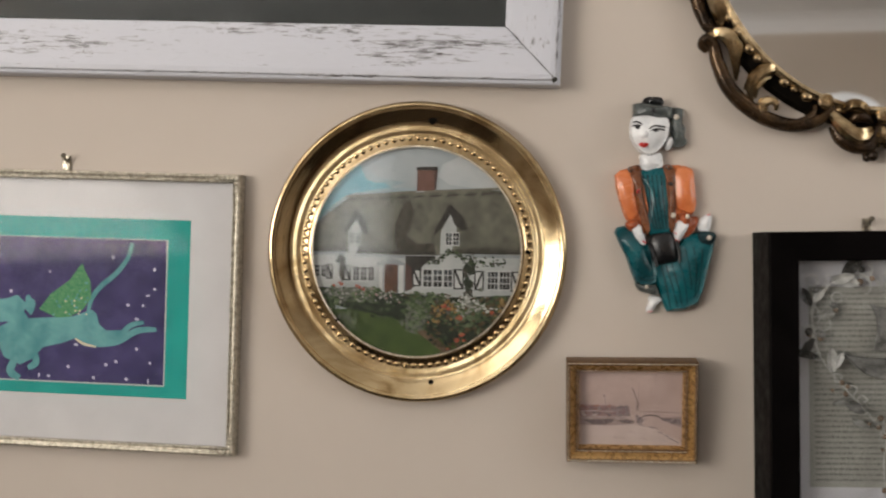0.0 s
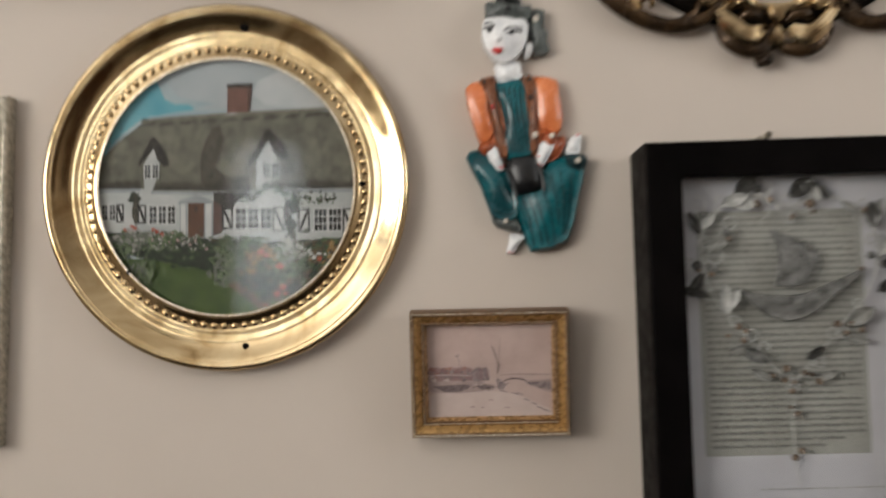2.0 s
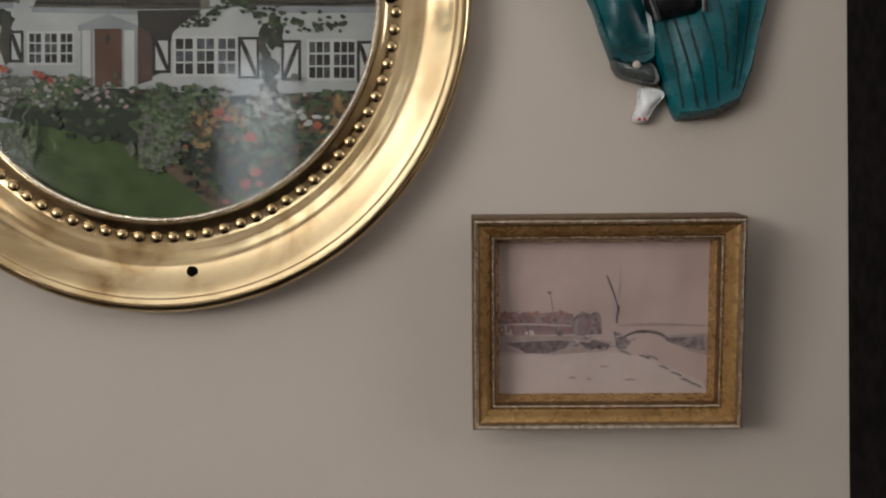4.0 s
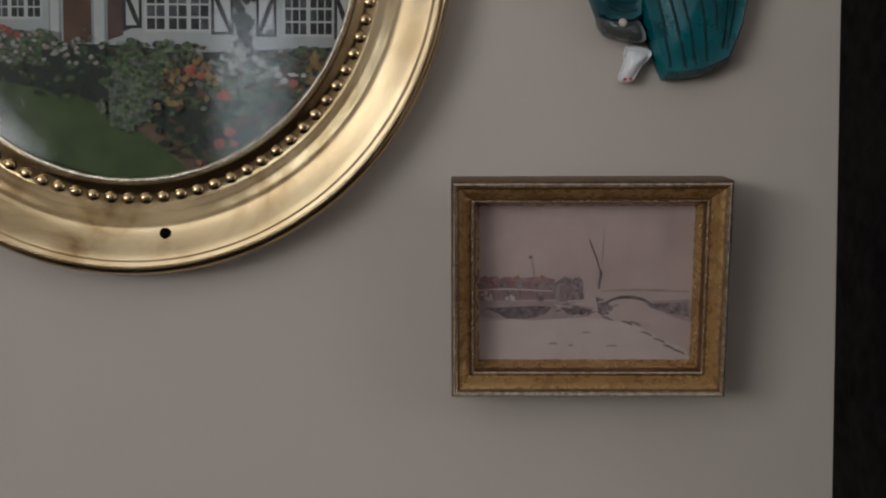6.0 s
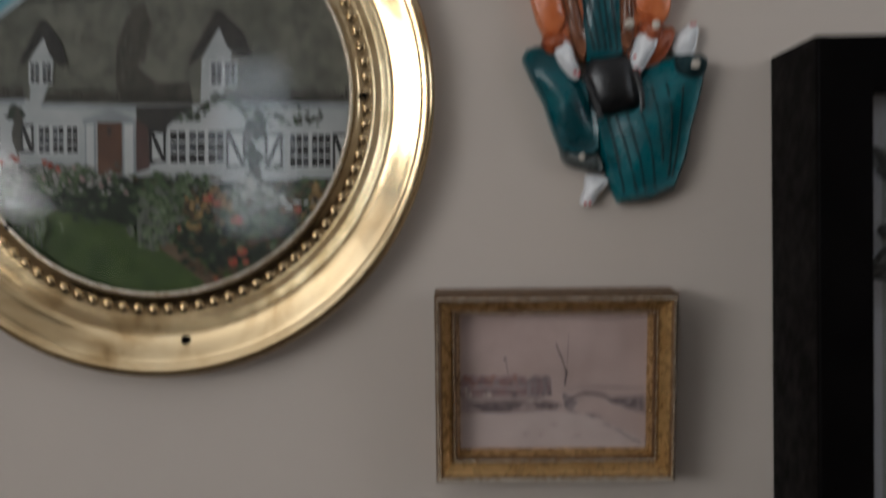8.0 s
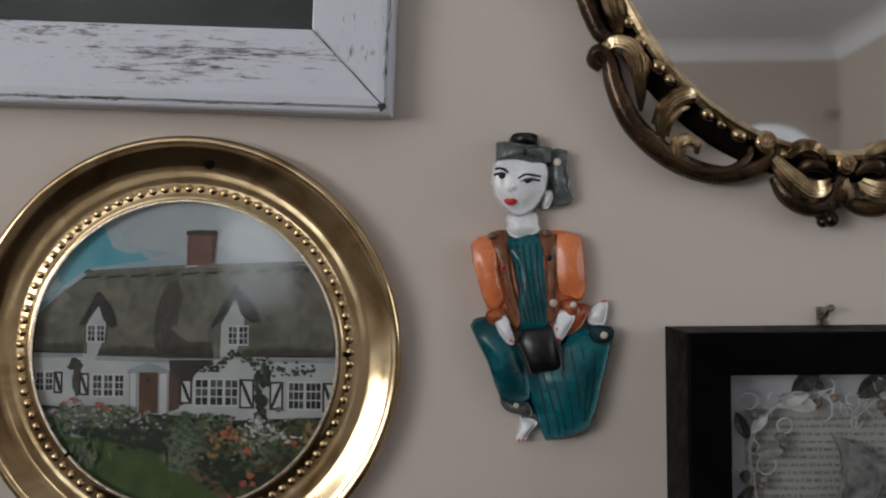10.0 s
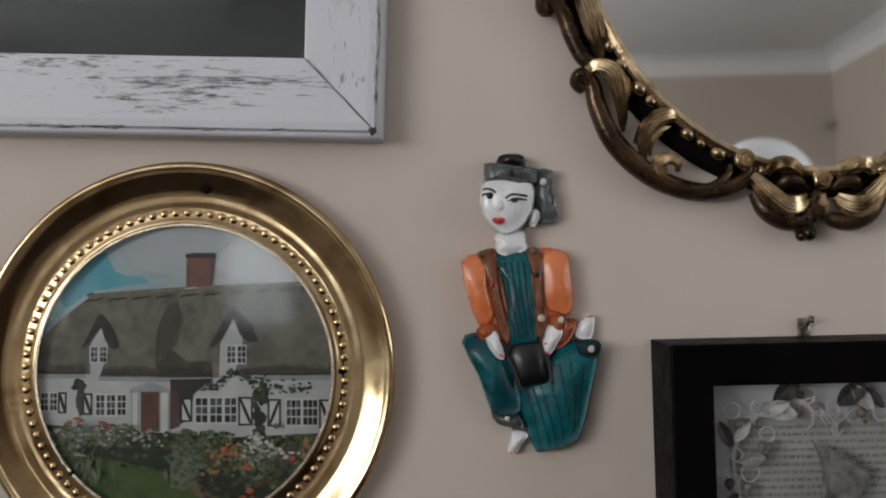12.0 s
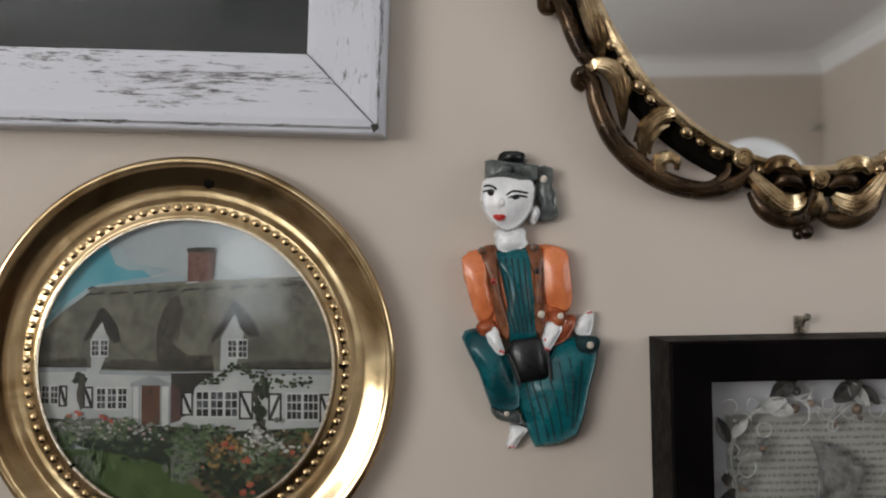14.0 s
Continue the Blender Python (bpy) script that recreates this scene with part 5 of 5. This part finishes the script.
        run("scroll", [(30, 0, 0.010, 0.004), (26, -70, 0.010, 0.0052), (20, -160, 0.010, 0.006), (30, -250, 0.010, 0.0055), (70, -330, 0.010, 0.004)], "bronze")
        run("acanthus_leaf", [(60, -290, 0.011, 0.001), (70, -230, 0.015, 0.0045), (60, -160, 0.016, 0.005), (80, -90, 0.015, 0.0042), (120, -40, 0.012, 0.0014)], "antique", 6, 0.75)
        # bud at the scroll's end
        bm = bmesh.new()
        x, y, z, r = g(622, 484, 0.0145, 0.0062)
        ball(bm, x, y, z, r, sq=(1, 1, 0.55), seg=16)
        tube(bm, curve([(x + 0.0046 * math.cos(k) * (1 - k / 16), y + 0.0046 * math.sin(k) * (1 - k / 16), z + 0.0026 + k * 0.00006, 0.0011) for k in np.linspace(0, 10, 14)], 2), 6)
        part("bud", bm, "antique", t)
        # half of the bow below the glass
        run("swag", [(636, 520, 0.012, 0.0025), (664, 556, 0.015, 0.0042), (700, 596, 0.017, 0.0054), (744, 628, 0.017, 0.0056), (784, 624, 0.016, 0.0042), (806, 600, 0.014, 0.0022)], "antique", 6, 0.8)
        run("swag", [(660, 580, 0.008, 0.004), (690, 630, 0.010, 0.006), (740, 664, 0.011, 0.006), (800, 668, 0.011, 0.0048), (846, 640, 0.010, 0.003)], "bronze", 6, 0.9)
        run("swag", [(690, 560, 0.015, 0.001), (720, 598, 0.0185, 0.0028), (760, 608, 0.0185, 0.003), (800, 592, 0.016, 0.0014)], "antique", 6, 0.9)
        run("petal", [(690, 524, 0.013, 0.0026), (714, 502, 0.016, 0.004), (748, 500, 0.017, 0.004), (780, 516, 0.015, 0.003), (796, 540, 0.013, 0.0014)], "antique", 6, 0.9)
        run("petal", [(730, 566, 0.011, 0.003), (750, 548, 0.013, 0.0042), (786, 552, 0.013, 0.0036), (812, 572, 0.012, 0.002)], "bronze", 6, 0.9)
        run("petal", [(852, 592, 0.014, 0.0022), (842, 618, 0.016, 0.0030), (834, 645, 0.015, 0.0026), (838, 668, 0.012, 0.0014)], "antique", 5, 0.9)

    for sx in (1, -1):
        for sy in (1, -1):
            quarter(sx, sy)
    for sy in (1, -1):
        bm = bmesh.new()
        u, v = pl(868, 548)
        ball(bm, 0, v * sy, 0.0165, 0.0056, sq=(1, 1, 0.55), seg=16)
        tube(bm, curve([(0.004 * math.cos(k) * (1 - k / 16), v * sy + 0.004 * math.sin(k) * (1 - k / 16), 0.0192 + k * 0.00006, 0.0011) for k in np.linspace(0, 10, 14)], 2), 6)
        part("rosette", bm, "antique", t)
        bm = bmesh.new()
        v = pl(0, 690)[1] * sy
        for x, y, z, r in [(-0.0105, 0, 0.010, 0.0042), (-0.0065, -0.003 * sy, 0.012, 0.0044), (-0.0085, 0.006 * sy, 0.011, 0.0046), (-0.0095, -0.004 * sy, 0.009, 0.0036)]:
            ball(bm, x, v + y, z, r, seg=12)
        tube(bm, [(0.0, v + 0.02 * sy, 0.010, 0.004), (-0.006, v + 0.008 * sy, 0.011, 0.0046), (-0.008, v, 0.010, 0.004)], 10)
        part("tip", bm, "bronze", t)
    # row of beads along the rail
    for i in range(84):
        a = 2 * math.pi * (i + random.uniform(-0.2, 0.2)) / 84
        x, y = e(a, 0.0082)
        if abs(x) < 0.03:
            continue
        bm = bmesh.new()
        r = random.choice([0.0022, 0.003, 0.0034]) if i % 5 else 0.0038
        ball(bm, 0, 0, 0, r, sq=(1.35, 1, 0.8), seg=10)
        part("carved_bead", bm, "antique", inner, "", pose(x, y, 0.0135, 0, 0, math.degrees(math.atan2(-B * math.sin(a) * -1, -A * math.cos(a)))))


mirror()


# ---- painted wooden puppet ----
from mathutils.bvhtree import BVHTree


def puppet():
    ox, oz = 0.075, 1.665
    bm = bmesh.new()
    keys = ["face", "orange", "teal", "brown", "rust", "jet", "slate", "lip", "stud", "teal_dark"]
    k = {n: i for i, n in enumerate(keys)}

    def q(*pts):
        return [(0.0224 + x / 6200 - ox, 1.7655 - y / 6200 - oz) for x, y in pts]

    def cut(key, pts, z0, z1, smooth=2, sharp=2.0, centre=None):
        pillow(bm, q(*pts), z0, z1, k[key], smooth, sharp, q(centre)[0] if centre else None)

    def stroke(key, pts, w, z):
        run = curve([(*q((x, y))[0], z or 0.01, w / 6200) for x, y in pts], 5)
        if z is None:
            tree = BVHTree.FromBMesh(bm)
            for p in run:
                hit = tree.ray_cast(Vector((p[0], p[1], 0.1)), Vector((0, 0, -1)))[0]
                p[2] = hit.z - 0.00025 if hit else 0.004
        tube(bm, run, 6, k[key], False, 0.5)

    def stud(key, x, y, r, z):
        ball(bm, *q((x, y))[0], z, r / 6200, k[key], (1, 1, 0.45), 12)

    # bent legs in baggy trousers
    cut("teal", [(92, 722), (130, 690), (190, 700), (250, 770), (290, 860), (300, 970), (250, 984), (195, 965), (150, 840)], 0.0008, 0.013, 2, 1.6)
    cut("teal", [(570, 722), (520, 716), (430, 740), (390, 800), (300, 860), (290, 930), (340, 1085), (372, 1106), (498, 1070), (545, 900), (574, 780)], 0.0008, 0.0145, 2, 1.6, (430, 900))
    # dark teal strokes paint the shade in the trouser folds
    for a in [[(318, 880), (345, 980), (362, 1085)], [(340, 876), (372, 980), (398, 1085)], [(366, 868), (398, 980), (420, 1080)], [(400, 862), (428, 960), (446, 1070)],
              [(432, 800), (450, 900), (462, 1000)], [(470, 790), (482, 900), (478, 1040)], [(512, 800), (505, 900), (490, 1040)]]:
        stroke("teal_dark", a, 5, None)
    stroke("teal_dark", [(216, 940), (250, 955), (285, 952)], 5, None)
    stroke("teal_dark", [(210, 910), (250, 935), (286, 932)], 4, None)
    # feet and the cuffs with their studs
    cut("face", [(265, 1030), (315, 1035), (325, 1052), (300, 1080), (282, 1112), (256, 1114), (250, 1098), (262, 1065)], 0.001, 0.008, 2)
    cut("face", [(502, 660), (540, 628), (562, 636), (560, 668), (548, 715), (500, 712), (490, 690)], 0.001, 0.008, 2)
    cut("slate", [(194, 968), (250, 982), (290, 975), (308, 1010), (300, 1028), (250, 1018), (212, 1005)], 0.002, 0.0125, 2)
    stud("stud", 248, 985, 10, 0.0128)
    cut("teal_dark", [(496, 716), (570, 718), (580, 748), (560, 780), (510, 775), (492, 745)], 0.003, 0.0142, 2)
    stud("stud", 541, 745, 13, 0.0146)
    for x, y in [(262, 1108), (275, 1108), (541, 634), (550, 632)]:
        stud("lip", x, y, 4, 0.0062)
    # jacket: shoulders, sleeves and brown edging
    cut("orange", [(92, 440), (160, 405), (215, 392), (262, 420), (330, 395), (400, 390), (462, 410), (474, 470), (485, 580), (462, 632), (440, 700), (380, 735), (262, 735), (200, 700), (150, 660), (118, 570)], 0.0008, 0.0105, 2, 2.0, (290, 560))
    cut("orange", [(92, 440), (150, 412), (185, 440), (192, 520), (208, 625), (180, 665), (150, 650), (118, 570)], 0.004, 0.0125, 2, 3.0)
    cut("orange", [(385, 400), (462, 410), (474, 470), (485, 580), (466, 630), (430, 620), (390, 600), (378, 480)], 0.004, 0.0125, 2, 3.0)
    cut("brown", [(160, 402), (208, 392), (216, 420), (236, 560), (262, 690), (255, 735), (225, 690), (190, 560), (165, 450)], 0.005, 0.0132, 2)
    cut("brown", [(318, 396), (362, 392), (382, 440), (384, 570), (386, 640), (380, 700), (352, 705), (345, 560), (338, 440)], 0.005, 0.0132, 2)
    cut("rust", [(430, 650), (488, 640), (496, 668), (470, 720), (430, 750), (395, 745), (400, 690)], 0.003, 0.0115, 2)
    # pleated front, the shade between pleats drawn as dark strokes
    cut("teal", [(205, 418), (250, 416), (322, 404), (340, 480), (352, 600), (358, 720), (262, 735), (250, 600), (225, 480)], 0.005, 0.0128, 2)
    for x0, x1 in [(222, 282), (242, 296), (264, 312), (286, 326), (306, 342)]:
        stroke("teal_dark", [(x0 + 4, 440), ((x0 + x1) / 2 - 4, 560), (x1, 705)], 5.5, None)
    # cuffs and arms
    cut("rust", [(145, 672), (190, 655), (208, 672), (206, 700), (170, 716), (148, 700)], 0.005, 0.0142, 2)
    cut("rust", [(402, 628), (440, 624), (462, 645), (452, 690), (420, 690), (400, 660)], 0.005, 0.0142, 2)
    cut("face", [(172, 690), (212, 682), (228, 720), (244, 770), (234, 784), (212, 774), (186, 738)], 0.006, 0.0152, 2)
    cut("face", [(396, 662), (440, 668), (446, 690), (425, 730), (398, 770), (376, 770), (370, 740), (382, 700)], 0.006, 0.0152, 2)
    for x, y in [(228, 766), (238, 770), (384, 726), (386, 758), (395, 764)]:
        stud("lip", x, y, 5, 0.0135)
    # drum in the lap
    cut("jet", [(256, 765), (272, 728), (366, 716), (390, 770), (404, 846), (384, 866), (296, 880), (270, 850)], 0.006, 0.0172, 1, 4.0)
    stroke("jet", [(250, 775), (275, 830), (294, 886)], 7, 0.0165)
    stroke("jet", [(382, 760), (398, 815), (402, 866)], 7, 0.0165)
    # neck, head, ear
    cut("face", [(214, 340), (312, 330), (322, 372), (326, 398), (262, 424), (218, 410), (212, 385), (214, 370)], 0.003, 0.0118, 2)
    cut("face", [(168, 165), (200, 150), (280, 150), (345, 165), (352, 220), (338, 272), (302, 324), (252, 347), (213, 328), (176, 284), (160, 230)], 0.002, 0.019, 2, 2.6)
    cut("face", [(345, 255), (366, 256), (372, 284), (352, 318), (334, 312), (336, 280)], 0.003, 0.0115, 2)
    cut("face", [(232, 222), (248, 238), (246, 262), (222, 268), (212, 258), (222, 240)], 0.015, 0.0205, 2)
    # eyes, brows, lips
    cut("jet", [(180, 206), (192, 198), (206, 202), (206, 218), (190, 222)], 0.0145, 0.0183, 2)
    cut("jet", [(256, 230), (270, 218), (292, 220), (296, 234), (276, 242)], 0.0145, 0.0197, 2)
    stroke("jet", [(170, 190), (186, 186), (204, 192), (214, 202)], 3.8, 0.0175)
    stroke("jet", [(248, 222), (268, 208), (292, 208), (324, 214)], 3.8, 0.0185)
    stroke("jet", [(166, 210), (182, 204), (206, 208)], 3.6, 0.0173)
    stroke("jet", [(250, 234), (282, 222), (322, 228)], 3.6, 0.0186)
    cut("lip", [(200, 294), (214, 286), (222, 290), (230, 286), (248, 294), (234, 308), (218, 310)], 0.014, 0.0194, 2)
    # cap with its knob and side flap
    cut("jet", [(228, 66), (268, 58), (316, 66), (320, 104), (226, 104)], 0.002, 0.0145, 2)
    cut("slate", [(176, 94), (200, 90), (280, 102), (366, 112), (364, 164), (300, 168), (240, 154), (176, 152)], 0.003, 0.0188, 0, 2.6)
    cut("slate", [(362, 112), (420, 118), (414, 180), (432, 210), (428, 250), (440, 280), (424, 302), (398, 308), (370, 304), (372, 260), (350, 200), (358, 150)], 0.0015, 0.0105, 2, 2.0, (392, 220))
    stud("jet", 268, 132, 12, 0.0184)
    for x, y, r, z in [(383, 160, 14, 0.0108), (383, 160, 9, 0.0112), (371, 638, 14, 0.0126), (438, 643, 12, 0.0142)]:
        stud("stud", x, y, r, z)
    for x, y in [(163, 413), (347, 402)]:
        stud("slate", x, y, 14, 0.0112)
        stud("brown", x, y, 9, 0.0122)
    stud("jet", 356, 485, 11, 0.0128)
    stud("lip", 203, 522, 10, 0.0128)
    stud("jet", 203, 522, 6, 0.0134)
    me = mesh_of("puppet", bm, keys)
    shade(me, 50)
    ob = tagged(new("puppet", me), "painted wooden seated puppet in orange jacket and teal trousers", "doll")
    ob.matrix_world = on_wall(0.0765, oz, -0.9)


puppet()
